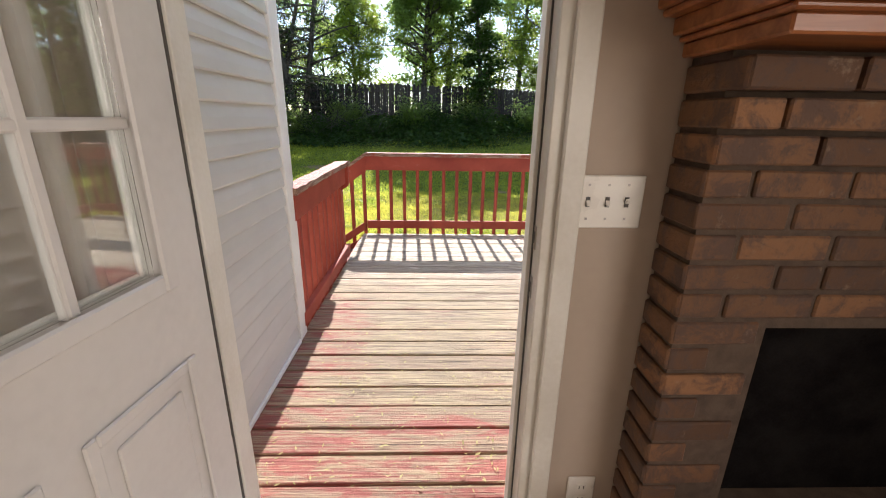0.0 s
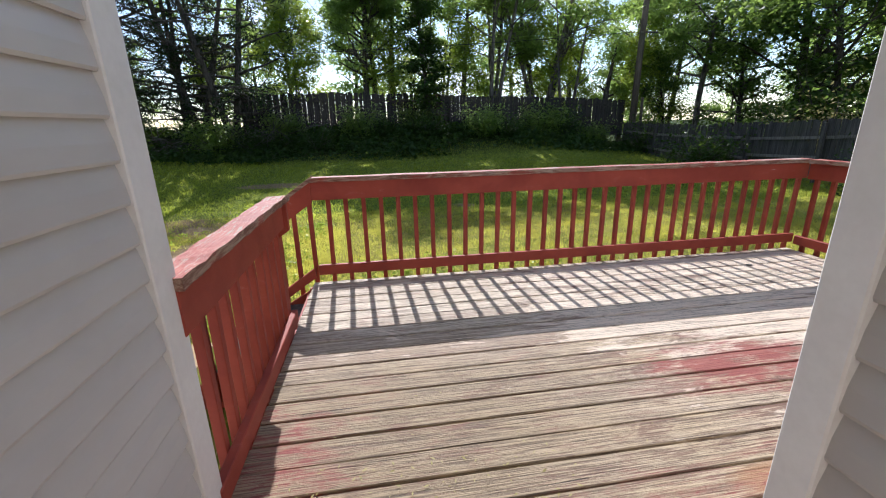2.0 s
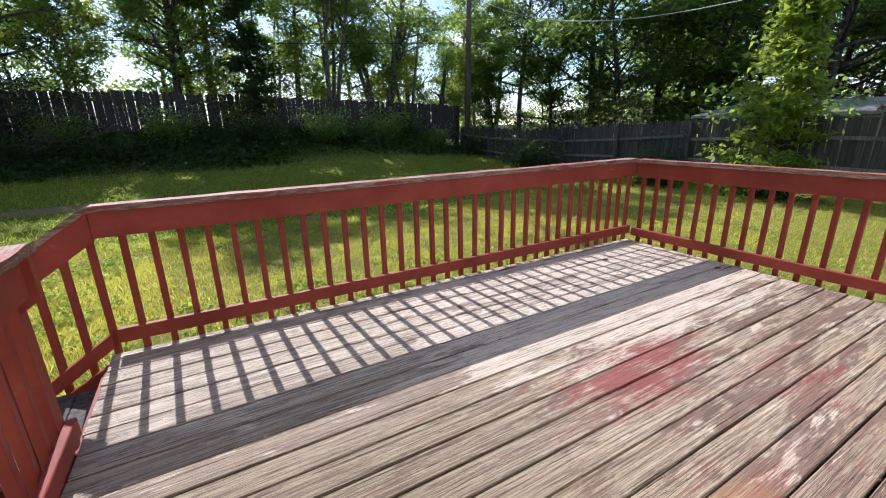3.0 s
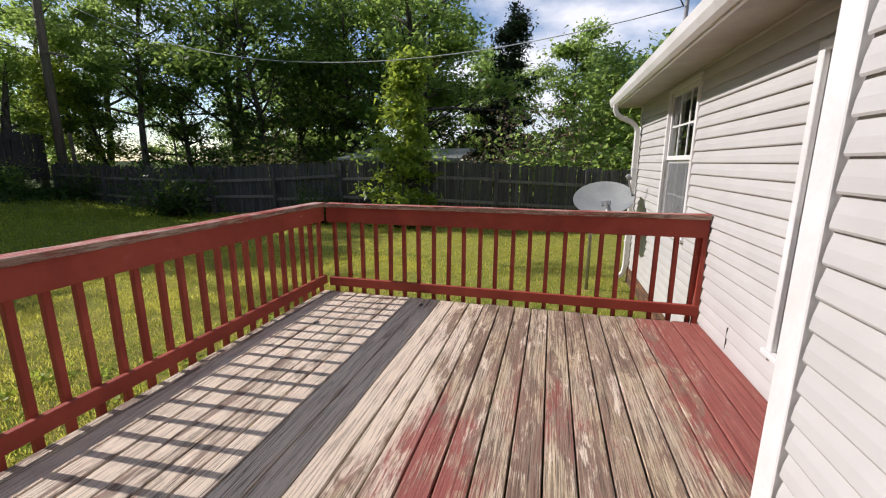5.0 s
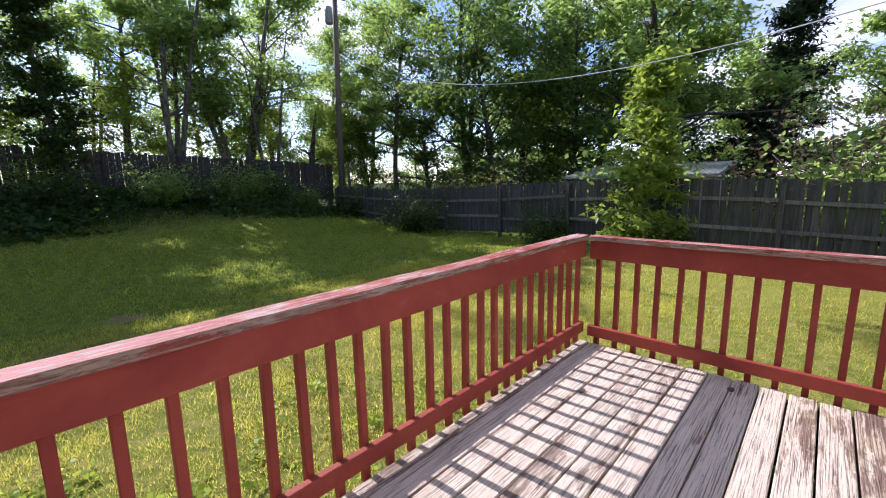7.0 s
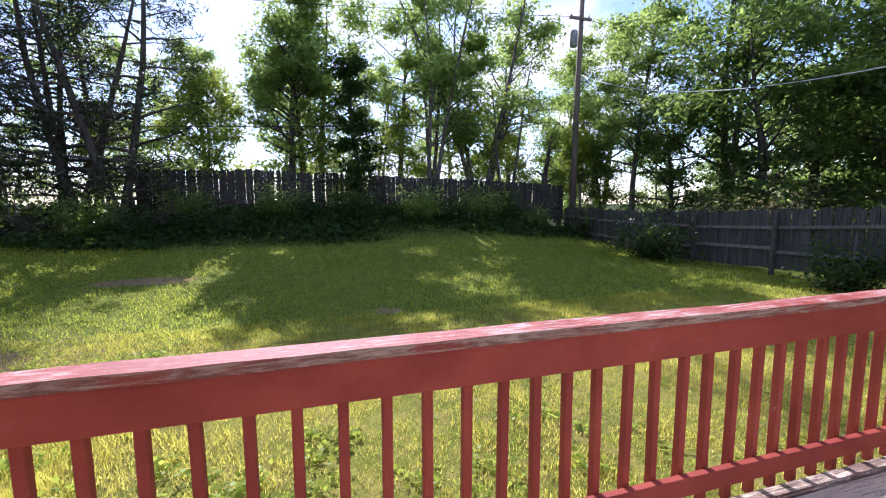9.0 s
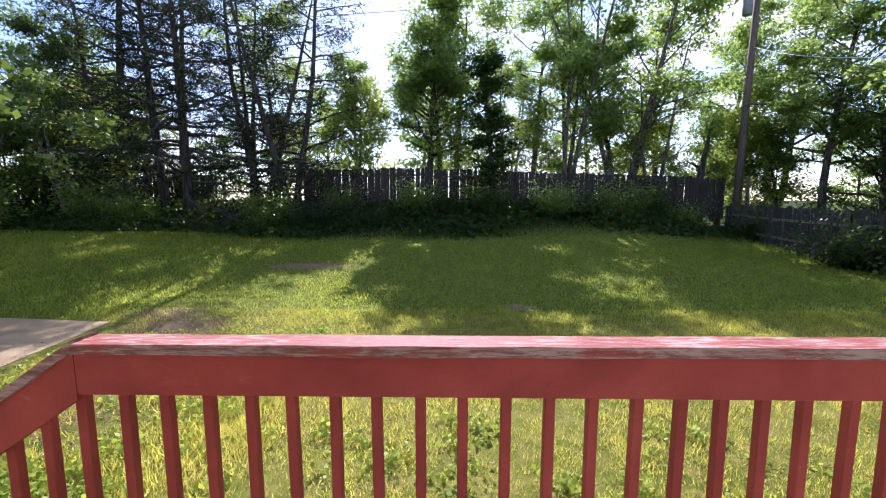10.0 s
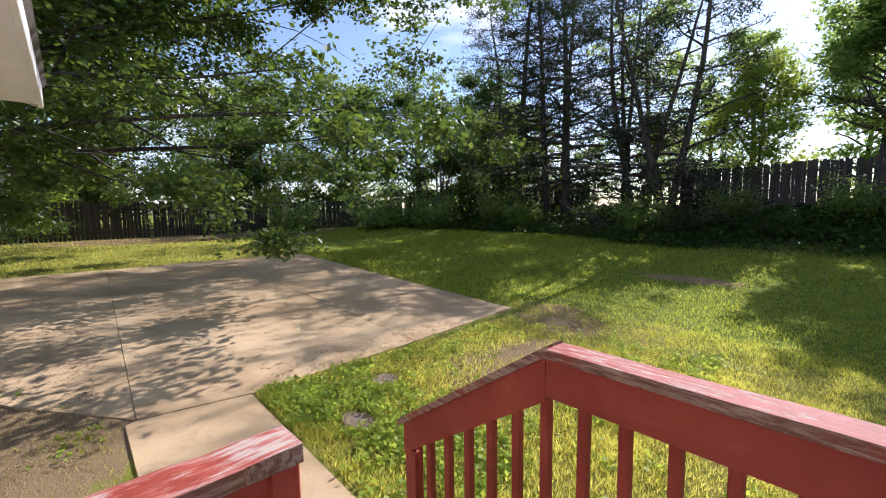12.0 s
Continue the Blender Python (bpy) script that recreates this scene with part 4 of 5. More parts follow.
part("weatherstrip", box(1.046, -1.243, 0.02, 1.0495, -1.237, 2.0), SLOT, fr, "dark rubber weatherstrip")
for x0, x1 in ((0.105, 0.17), (1.08, 1.135)):
    part("casing", box(x0, -1.318, FLOOR, x1, -1.303, 2.06, 0.004), CREAM, fr)
part("casing", box(0.17, -1.318, 2.0, 1.08, -1.303, 2.06, 0.004), CREAM, fr)
for x0, x1 in ((0.035, 0.165), (1.085, 1.20)):
    part("brickmould", box(x0, -1.158, 0.004, x1, -1.125, 2.05, 0.006), CREAM, fr)
part("brickmould", box(0.165, -1.158, 2.033, 1.085, -1.125, 2.10, 0.006), CREAM, fr)
part("threshold", box(0.165, -1.33, -0.04, 1.085, -1.137, 0.006, 0.006), METAL, fr, "dull metal threshold")
part("strike_plate", box(1.048, -1.262, 0.83, 1.0505, -1.236, 0.89), METAL, fr, "steel strike plate")
part("strike_plate", box(1.048, -1.262, 0.965, 1.0505, -1.236, 1.025), METAL, fr)
part("slot", box(1.0472, -1.255, 0.845, 1.0485, -1.243, 0.875), SLOT, fr)
part("slot", box(1.0472, -1.255, 0.98, 1.0485, -1.243, 1.01), SLOT, fr)
part("staple", box(0.1995, -1.228, 0.759, 0.2035, -1.214, 0.763), SLOT, fr, "dark bent staple")
for z in (0.28, 1.02, 1.78):
    part("hinge", box(0.199, -1.29, z, 0.203, -1.24, z + 0.09, 0.001), METAL, fr)

# the door itself: built shut along x from its hinge, then swung into the room
door = thing("door_1", (0.205, -1.285, 0.0), "white half-glazed back door standing open into the room", "door", kind="structure")
DW, DH, DT = 0.835, 1.995, 0.044
GX0, GX1, GZ0, GZ1 = 0.125, 0.715, 0.945, 1.895
bm = bmesh.new()
for b in ((0, GX0, 0.005, DH), (GX1, DW, 0.005, DH), (GX0, GX1, 0.005, GZ0), (GX0, GX1, GZ1, DH)):
    box(b[0], -DT / 2, b[2], b[1], DT / 2, b[3], bm=bm)
SWING = Matrix.Translation((0.205, -1.285, 0)) @ Matrix.Rotation(radians(-95.5), 4, "Z")
DP = [("slab", bm, DOORW, "")]
for side in (-1, 1):
    y0, y1 = sorted((side * DT / 2, side * (DT / 2 + 0.014)))
    for b in ((GX0 - 0.03, GZ0 - 0.03, GX0 + 0.012, GZ1 + 0.03), (GX1 - 0.012, GZ0 - 0.03, GX1 + 0.03, GZ1 + 0.03), (GX0 + 0.012, GZ1 - 0.012, GX1 - 0.012, GZ1 + 0.03), (GX0 + 0.012, GZ0 - 0.03, GX1 - 0.012, GZ0 + 0.012)):
        DP.append(("glazing_bead", box(b[0], y0, b[1], b[2], y1, b[3], 0.005), DOORW, ""))
    for px0, px1 in ((0.085, 0.385), (0.455, 0.745)):
        for b in ((px0, 0.20, px0 + 0.028, 0.735), (px1 - 0.028, 0.20, px1, 0.735), (px0 + 0.028, 0.707, px1 - 0.028, 0.735), (px0 + 0.028, 0.20, px1 - 0.028, 0.228)):
            y2, y3 = sorted((side * DT / 2, side * (DT / 2 + 0.008)))
            DP.append(("panel_moulding", box(b[0], y2, b[1], b[2], y3, b[3], 0.004), DOORW, ""))
        y2, y3 = sorted((side * DT / 2, side * (DT / 2 + 0.005)))
        DP.append(("panel", box(px0 + 0.06, y2, 0.26, px1 - 0.06, y3, 0.675, 0.004), DOORW, ""))
for k in (1, 2):
    xm = GX0 + (GX1 - GX0) * k / 3
    DP.append(("muntin", box(xm - 0.011, -0.016, GZ0 + 0.0, xm + 0.011, 0.016, GZ1, 0.004), DOORW, ""))
    zm = GZ0 + (GZ1 - GZ0) * k / 3
    DP.append(("muntin", box(GX0, -0.0145, zm - 0.011, GX1, 0.0145, zm + 0.011, 0.004), DOORW, ""))
for i in range(3):
    for j in range(3):
        x0, z0 = GX0 + (GX1 - GX0) * i / 3, GZ0 + (GZ1 - GZ0) * j / 3
        for dy in (-0.007, 0.007):
            DP.append(("pane", box(x0 + 0.009, dy - 0.002, z0 + 0.009, x0 + (GX1 - GX0) / 3 - 0.009, dy + 0.002, z0 + (GZ1 - GZ0) / 3 - 0.009), COATED, "dark reflecting door glass"))
for nm, bm, mt, lb in DP:
    bmesh.ops.transform(bm, matrix=SWING, verts=bm.verts[:])
    ob = part(nm, bm, mt, door, lb)
    if nm == "pane":
        ob.visible_shadow = False

# switches and outlet
sw = thing("switch_plate", (1.197, -1.30, 1.097), "ivory wall plate with three toggle switches", "light switch")
part("plate", box(1.112, -1.307, 1.035, 1.283, -1.3005, 1.160, 0.003), PLATE, sw)
for k, dx in enumerate((-0.046, 0.0, 0.046)):
    part("recess", box(1.1975 + dx - 0.005, -1.3085, 1.086, 1.1975 + dx + 0.005, -1.3065, 1.110), SLOT, sw)
    up = 1 if k == 2 else -1
    part("toggle", prism([(1.1975 + dx - 0.004, -1.307, 1.093), (1.1975 + dx - 0.004, -1.307, 1.104), (1.1975 + dx - 0.004, -1.318, 1.099 + up * 0.009), (1.1975 + dx - 0.004, -1.318, 1.096 + up * 0.006)], (1.1975 + dx - 0.004, 0, 0), (1.1975 + dx + 0.004, 0, 0)), PLATE, sw)
    for z in (1.058, 1.138):
        part("screw", box(1.1975 + dx - 0.0025, -1.3085, z - 0.0025, 1.1975 + dx + 0.0025, -1.3068, z + 0.0025), METAL, sw)
ol = thing("wall_outlet", (1.235, -1.30, 0.22), "ivory wall outlet with two sockets", "outlet")
part("plate", box(1.197, -1.306, 0.155, 1.278, -1.3005, 0.275, 0.003), PLATE, ol)
for z in (0.193, 0.237):
    s = part("socket", box(1.221, -1.3085, z - 0.014, 1.254, -1.3055, z + 0.014, 0.002), PLATE, ol)
    part("slot", box(1.230, -1.3095, z - 0.004, 1.2325, -1.308, z + 0.007), SLOT, s)
    part("slot", box(1.243, -1.3095, z - 0.004, 1.2455, -1.308, z + 0.007), SLOT, s)

# fireplace
FX, FY = 1.335, -1.435
fp = thing("fireplace", (2.0, -1.4, FLOOR), "brown brick fireplace with a dark firebox", "fireplace")
OX0, OX1, OZ0, OZ1 = 1.55, 2.45, 0.315, 0.825
for b in ((FX + 0.007, FLOOR, OX0 + 0.0, 1.41), (OX1, FLOOR, 2.66, 1.41), (OX0, OZ1 + 0.01, OX1, 1.41), (OX0, FLOOR, OX1, OZ0)):
    part("mortar", box(b[0], FY + 0.007, b[1], b[2], -1.302, b[3]), MORTAR, fp, "recessed grey-brown mortar")
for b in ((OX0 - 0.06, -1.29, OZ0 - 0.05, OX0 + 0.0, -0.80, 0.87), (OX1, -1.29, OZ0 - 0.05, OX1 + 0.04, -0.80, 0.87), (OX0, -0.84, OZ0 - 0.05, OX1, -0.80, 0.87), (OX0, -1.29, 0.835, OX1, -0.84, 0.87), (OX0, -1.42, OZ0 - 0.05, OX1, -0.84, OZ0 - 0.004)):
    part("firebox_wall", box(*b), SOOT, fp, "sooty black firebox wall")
# flat near-black sheet added for the darkness inside the open firebox
sheet_bm = box(OX0 + 0.01, -1.385, OZ0 + 0.001, OX1 - 0.01, -1.375, OZ1 - 0.004)
part("dark_sheet", sheet_bm, SOOT, fp, "near-black sheet standing in for the dark of the firebox")
part("hearth", box(FX - 0.02, -1.80, FLOOR, 2.72, FY + 0.0, OZ0 - 0.012, 0.006), MORTAR, fp, "raised masonry hearth")
rngk = np.random.default_rng(21)
BR = [mesh_of("brick", box(-w / 2, 0, -0.0275, w / 2, 0.095, 0.0275, 0.004), BRICK) for w in (0.195, 0.094)]
RET = mesh_of("brick", box(0, -0.135, -0.0275, 0.095, 0.0, 0.0275, 0.004), BRICK)
C = 0.0677
row = 0
z = OZ0 - 0.0677 * 3 + 0.034
while z < 1.40:
    step = {0: 0.06, 1: 0.04, 2: 0.018}.get(int(round((1.395 - z) / C - 0.45)), 0.0)
    fy = FY - step
    x = FX
    half = row % 2 == 1
    while x < 2.66:
        w = 0.094 if (half and x == FX) else 0.195
        if x > FX and rngk.random() < 0.12:
            w = 0.094
        if z > OZ1 or z < OZ0 or x + w < OX0 + 0.03 or x > OX1 - 0.03:
            if not (OZ0 < z < OZ1 and x < OX0 and x + w > OX0 + 0.03):
                piece("brick", BR[0 if w > 0.1 else 1], pose(x + w / 2, fy + 0.003 * rngk.normal() * 0.5, z, rngk.normal(0, 0.5), rngk.normal(0, 0.35), rngk.normal(0, 0.4)), fp)
            else:
                piece("brick", BR[1], pose(x + 0.047, fy, z, 0, rngk.normal(0, 0.4), 0), fp)
        x += w + 0.011
    piece("brick", RET, pose(FX - 0.004, -1.302, z, 0, rngk.normal(0, 0.3), 0) @ Matrix.Diagonal((1, max(0.2, (-1.302 - fy - 0.002) / 0.135), 1, 1)), fp)
    row += 1
    z += C
mt = thing("mantel", (2.0, -1.45, 1.41), "orange-stained wooden mantel shelf with stepped mouldings", "mantel")
zz = 1.408
for i, (d, h) in enumerate(((0.0, 0.030), (0.012, 0.012), (0.028, 0.034), (0.055, 0.014), (0.068, 0.030), (0.085, 0.040))):
    part("moulding" if i < 5 else "shelf", box(1.315 - d, -1.585 - d, zz, 2.70 + d, -1.302, zz + h, 0.004), MANTEL, mt)
    zz += h


# ---- fences ----
def picket_mesh(name, h, w, material, seed):
    g = np.random.default_rng(seed)
    t = 0.012
    p = [(-w / 2, -t, 0), (w / 2, -t, 0), (w / 2, -t, h - 0.012), (w / 2 - 0.014, -t, h), (-w / 2 + 0.014, -t, h + g.normal(0, 0.008)), (-w / 2, -t, h - 0.014)]
    return mesh_of(name, prism(p, (0, -t, 0), (0, t, 0)), material)


def fence(label, a, b, height, pitch, width, material, seed, front, rails=(0.35, 1.45), top=None, miss=0.03, lean=0.8, rail_wood=None):
    """Pickets from a to b on the lawn; front: +1 or -1, the side of the pickets on which the rails show."""
    g = np.random.default_rng(seed)
    a, b = Vector((*a, 0)), Vector((*b, 0))
    d = (b - a).normalized()
    n = Vector((-d.y, d.x, 0)) * front
    ang = math.degrees(math.atan2(d.y, d.x))
    L = (b - a).length
    mid = (a + b) / 2
    f = thing("fence", (mid.x, mid.y, float(ground_z(mid.x, mid.y))), label, "fence", "boundary fences")
    meshes = [picket_mesh("picket", height + k, width * w, material, seed + i) for i, (k, w) in enumerate(((0, 1), (0.015, 0.97), (-0.02, 1.02), (-0.04, 0.95), (0.03, 1), (-0.01, 0.985)))]
    u = 0.0
    while u < L:
        if g.random() > miss:
            p = a + d * u
            z = float(ground_z(p.x, p.y)) - 0.02 if top is None else top(p.x, p.y) - height
            piece("picket", meshes[int(g.integers(len(meshes)))], pose(p.x + n.x * g.normal(0, 0.006), p.y + n.y * g.normal(0, 0.006), z + g.normal(0, 0.015), g.normal(0, 0.4), g.normal(0, lean), ang), f)
        u += pitch
    for k in range(int(L / 2.4) + 1):
        p0, p1 = a + d * (2.4 * k), a + d * min(2.4 * (k + 1), L)
        if (p1 - p0).length < 0.2:
            continue
        zs = [float(ground_z(p.x, p.y)) if top is None else top(p.x, p.y) - height for p in (p0, p1)]
        q = p0 + n * 0.07
        post = box(-0.045, -0.045, -0.3, 0.045, 0.045, height - 0.08, 0.004)
        piece("post", mesh_of("post", post, material), pose(q.x, q.y, zs[0], g.normal(0, 1), g.normal(0, 1), ang), f)
        for r in rails:
            j0, j1 = g.normal(0, 0.03), g.normal(0, 0.03)
            s, e = p0 + n * 0.014, p1 + n * 0.014
            s2, e2 = p0 + n * 0.055, p1 + n * 0.055
            zc, ze = zs[0] + r + j0, zs[1] + r + j1
            bm = prism([(s.x, s.y, zc), (s2.x, s2.y, zc), (s2.x, s2.y, zc + 0.085), (s.x, s.y, zc + 0.085)], (0, 0, 0), (e.x - s.x, e.y - s.y, ze - zc))
            part("rail", bm, rail_wood or material, f)
    return f


def back_top(x, y):
    return float(np.interp(x, (-6, -1, 5, 10, 14), (2.72, 2.80, 2.62, 2.48, 2.30)))


fence("old dark picket fence along the wooded bank", (-5.3, 20.0), (13.6, 20.0), 1.80, 0.100, 0.099, FENCE_DARK, 31, -1, top=back_top, lean=0.5, miss=0.02)
fence("silvery weathered plank fence with sagging rails", (12.85, 18.4), (12.85, -9.0), 1.55, 0.125, 0.118, FENCE, 47, -1, top=lambda x, y: 1.20 + 0.12 * math.sin(y * 0.35), rails=(0.42, 1.05), miss=0.02, lean=1.0, rail_wood=LIT_RAIL)
fence("brown plank fence behind the parking pad", (-23.5, -14.0), (-23.5, 21.5), 1.72, 0.150, 0.130, FENCE_DARK, 53, -1, rails=(0.3, 1.35), miss=0.03)
fence("brown plank fence at the corner of the wood", (-23.5, 22.0), (-10.5, 22.0), 1.5, 0.150, 0.138, FENCE_DARK, 59, -1, miss=0.04)


# ---- trees ----
def branch(g, start, way, length, r0, r1, n, bend, wob):
    pts, rad = [np.array(start, float)], [r0]
    d = np.array(way, float) / np.linalg.norm(way)
    for i in range(n):
        d = d + np.array((0, 0, bend)) + g.normal(0, wob, 3)
        d = d / np.linalg.norm(d)
        pts.append(pts[-1] + d * length / n)
        rad.append(r0 + (r1 - r0) * (i + 1) / n)
    return np.array(pts), np.array(rad)


def leaf_cloud(g, centres, count, spread, size, thin=0.32, fall=0.35, share=1.0, corners=4):
    """Corners of many small four-sided leaves strewn about the centres; share < 1 gathers them into sprays round fewer of these."""
    if share < 1:
        centres = centres[g.permutation(len(centres))[:max(8, int(len(centres) * share))]]
        weight = g.lognormal(0, 0.7, len(centres))
        pick = g.choice(len(centres), count, p=weight / weight.sum())
        wide = (g.uniform(0.75, 1.5, (len(centres), 3)) * np.array((1.0, 1.0, 0.55)))[pick]
        c = centres[pick] + g.normal(0, spread, (count, 3)) * wide
    else:
        c = centres[g.integers(len(centres), size=count)] + g.normal(0, spread, (count, 3))
    # blades hang out and a little down, their faces mostly up to the light
    d = g.normal(0, 1, (count, 3)) * np.array((1.0, 1.0, 0.55)) - np.array((0, 0, fall))
    d /= np.linalg.norm(d, axis=1, keepdims=True)
    s = np.cross(d, np.array((0, 0, 1.0)) + g.normal(0, 0.6, (count, 3)))
    s /= np.linalg.norm(s, axis=1, keepdims=True) + 1e-9
    L = (size * g.uniform(0.6, 1.35, (count, 1)))
    if corners == 3:
        return np.stack((c + s * L * thin, c + d * L, c - s * L * thin), 1)
    return np.stack((c, c + d * L * 0.5 + s * L * thin, c + d * L, c + d * L * 0.5 - s * L * thin), 1)


def tree(name, at, label, seed, h, r, tr, leaves, size, material, first=0.25, limbs=20, rise=0.55, bend=0.02, stems=1, spread=0.28, twigs=6, barkm=None, group="trees behind the fences", shape=0.6, lean=0.03, wob=0.10, thin=0.32, aim=None, share=0.10, corners=3):
    g = np.random.default_rng(seed)
    paths, tips = [], []
    for s in range(stems):
        a = 2 * math.pi * s / stems + g.uniform(0, 1)
        out = (0.0 if stems == 1 else 0.20)
        hh = h * (1 if s == 0 else g.uniform(0.75, 0.98))
        p, rr = branch(g, (0, 0, -0.3), (math.cos(a) * out + g.normal(0, lean), math.sin(a) * out + g.normal(0, lean), 1), hh, tr * (1 if stems == 1 else 0.7), tr * 0.12, 10, 0.02, 0.035)
        rr[0] *= 1.35
        paths.append((p, rr))
        for k in range(max(3, limbs // stems)):
            u = first + (0.98 - first) * (k + g.uniform(0, 1)) / max(3, limbs // stems)
            i = u * 10
            i0 = min(int(i), 9)
            q = p[i0] + (p[i0 + 1] - p[i0]) * (i - i0)
            qr = rr[i0]
            az = k * 2.4 + g.uniform(-0.5, 0.5) if aim is None else aim + g.uniform(-0.85, 1.0)
            v = (u - first) / (1 - first)
            L = r * (1 - shape * v) * g.uniform(0.65, 1.15)
            b, br = branch(g, q, (math.cos(az), math.sin(az), rise * (0.6 + v)), L, max(0.012, qr * 0.5), 0.008, 6, bend, wob)
            paths.append((b, br))
            tips.extend((b[-1], b[-2], b[-3]))
            for t in range(twigs):
                w = g.uniform(0.25, 1.0)
                j = min(int(w * 6), 5)
                s0 = b[j] + (b[j + 1] - b[j]) * (w * 6 - j)
                dirn = (b[j + 1] - b[j]) / (np.linalg.norm(b[j + 1] - b[j]) + 1e-9) + g.normal(0, 0.65, 3)
                c, cr = branch(g, s0, dirn, L * g.uniform(0.22, 0.45), max(0.008, br[j] * 0.5), 0.005, 3, bend, wob * 1.3)
                paths.append((c, cr))
                tips.extend((c[1], c[2], c[3], c[3]))
    t = thing(name, (0, 0, 0), label, "tree" if name == "tree" else name, group)
    v, f = tube([q for q in paths if q[1][0] > 0.035], 7)
    v2, f2 = tube([q for q in paths if q[1][0] <= 0.035], 3)
    wood = bpy.data.meshes.new("trunk")
    wood.from_pydata(v + v2, [], f + [tuple(i + len(v) for i in q) for q in f2])
    wood.materials.append(barkm or BARK)
    wood.shade_smooth()
    piece("trunk", wood, Matrix.Identity(4), t)
    if leaves:
        piece("crown", polys("crown", leaf_cloud(g, np.array(tips), int(leaves * (1.2 if corners == 3 else 1)), spread * 0.85, size * 1.05, thin, share=share, corners=corners), corners, material), Matrix.Identity(4), t)
    t.matrix_basis = pose(at[0], at[1], float(ground_z(at[0], at[1])), 0, 0, 0)
    return t


def again(t, x, y, turn, s=1.0, sz=1.0):
    c = copy_thing(t, pose(x, y, float(ground_z(x, y)), 0, 0, turn))
    c.matrix_basis = pose(x, y, float(ground_z(x, y)), 0, 0, turn) @ Matrix.Diagonal((s, s, s * sz, 1))
    return c


# along the bank
pine = tree("tree", (-10.2, 19.2), "tall dark conifer with sparse dead branches", 1, 15, 3.7, 0.23, 6500, 0.24, NEEDLE, 0.10, 52, 0.05, -0.012, spread=0.20, twigs=8, shape=0.55, thin=0.10, lean=0.012, wob=0.13, share=0.35)
again(pine, -11.6, 19.6, 130, 0.95)
again(pine, -14.3, 20.6, 220, 1.05)
again(pine, -12.6, 22.5, 300, 1.0)
again(pine, -16.5, 22.0, 20, 0.9)
fork = tree("tree", (-5.5, 18.9), "half-bare forked conifer with thin dead limbs", 7, 12.5, 3.0, 0.24, 5200, 0.20, NEEDLE, 0.10, 60, 0.14, 0.0, stems=2, spread=0.20, twigs=8, wob=0.15, shape=0.45, thin=0.12, share=0.35)
again(fork, -7.0, 19.4, 150, 0.95)
again(fork, -8.2, 21.0, 60, 0.9)
tall = tree("tree", (0.2, 21.3), "tall leafy tree with a dense dark crown", 12, 9.1, 2.9, 0.20, 9500, 0.17, GREEN, 0.30, 30, 0.6, 0.01, spread=0.33, shape=0.45)
again(tall, 0.9, 22.4, 100, 0.95)
again(tall, -3.6, 23.5, 200, 0.8)
# high crowns added to throw tree shade on the middle of the lawn
high = tree("tree", (1.6, 22.4), "added tall tree whose high crown shades the lawn", 15, 9.8, 3.3, 0.19, 4200, 0.17, GREEN, 0.55, 16, 0.45, 0.0, spread=0.36, shape=0.35, twigs=7)
for i, (x, y) in enumerate(((5.6, 22.9), (11.9, 23.0), (-7.9, 23.0))):
    again(high, x, y, 67 * i + 30, 1.0)
cedar = tree("tree", (3.2, 19.0), "dark narrow cedar overgrown with vines", 17, 6.4, 1.1, 0.16, 6500, 0.14, DEEP, 0.15, 40, 0.5, 0.0, spread=0.22, shape=0.6)
multi = tree("tree", (6.9, 21.2), "leafy tree with several upright stems", 23, 12.2, 3.1, 0.19, 8500, 0.17, GREEN, 0.28, 34, 0.9, 0.02, stems=4, spread=0.32, barkm=BARK_PALE)
again(multi, 9.5, 21.2, 250, 1.15)
again(multi, 4.4, 23.2, 140, 0.72)
dead = tree("tree", (10.6, 20.6), "nearly dead tree with a bare forked top", 29, 9.0, 1.9, 0.16, 1500, 0.13, LIME, 0.35, 12, 0.95, 0.04, stems=2, spread=0.3, twigs=3, barkm=BARK_PALE)
snag = tree("tree", (12.9, 20.6), "thick broken snag leaning beside the pole", 33, 5.4, 1.0, 0.28, 900, 0.14, GREEN, 0.5, 6, 0.8, 0.02, spread=0.3, twigs=3, lean=0.10)
slim = tree("tree", (17.3, 19.2), "slender tree with light green leaves", 37, 12.5, 3.0, 0.17, 9500, 0.17, GREEN, 0.25, 30, 0.7, 0.01, spread=0.34, barkm=BARK_PALE)
again(slim, 15.2, 22.8, 90, 0.9)
again(slim, 8.8, 24.0, 210, 0.85)
big = tree("tree", (20.0, 16.0), "large dark-limbed shade tree", 41, 13.5, 4.6, 0.30, 14500, 0.19, GREEN, 0.22, 34, 0.65, 0.02, stems=2, spread=0.42)
again(big, 20.5, 6.4, 160, 1.08)
again(big, 24.5, 11.0, 60, 1.0)
again(big, 19.0, 24.0, 250, 0.9)
spruce = tree("tree", (23.5, 2.9), "dark blue-green spruce with a ragged top", 43, 9.5, 2.6, 0.22, 12500, 0.19, NEEDLE, 0.05, 60, 0.15, 0.01, spread=0.22, shape=0.85, thin=0.22)
round_tree = tree("tree", (29.0, -0.6), "rounded bright-green tree in sunlight", 47, 8.6, 3.2, 0.2, 12000, 0.2, GREEN, 0.15, 34, 0.6, 0.0, spread=0.42, shape=0.35)
again(round_tree, 33.0, 4.5, 120, 1.0)
again(round_tree, 27.5, 16.0, 70, 0.95)
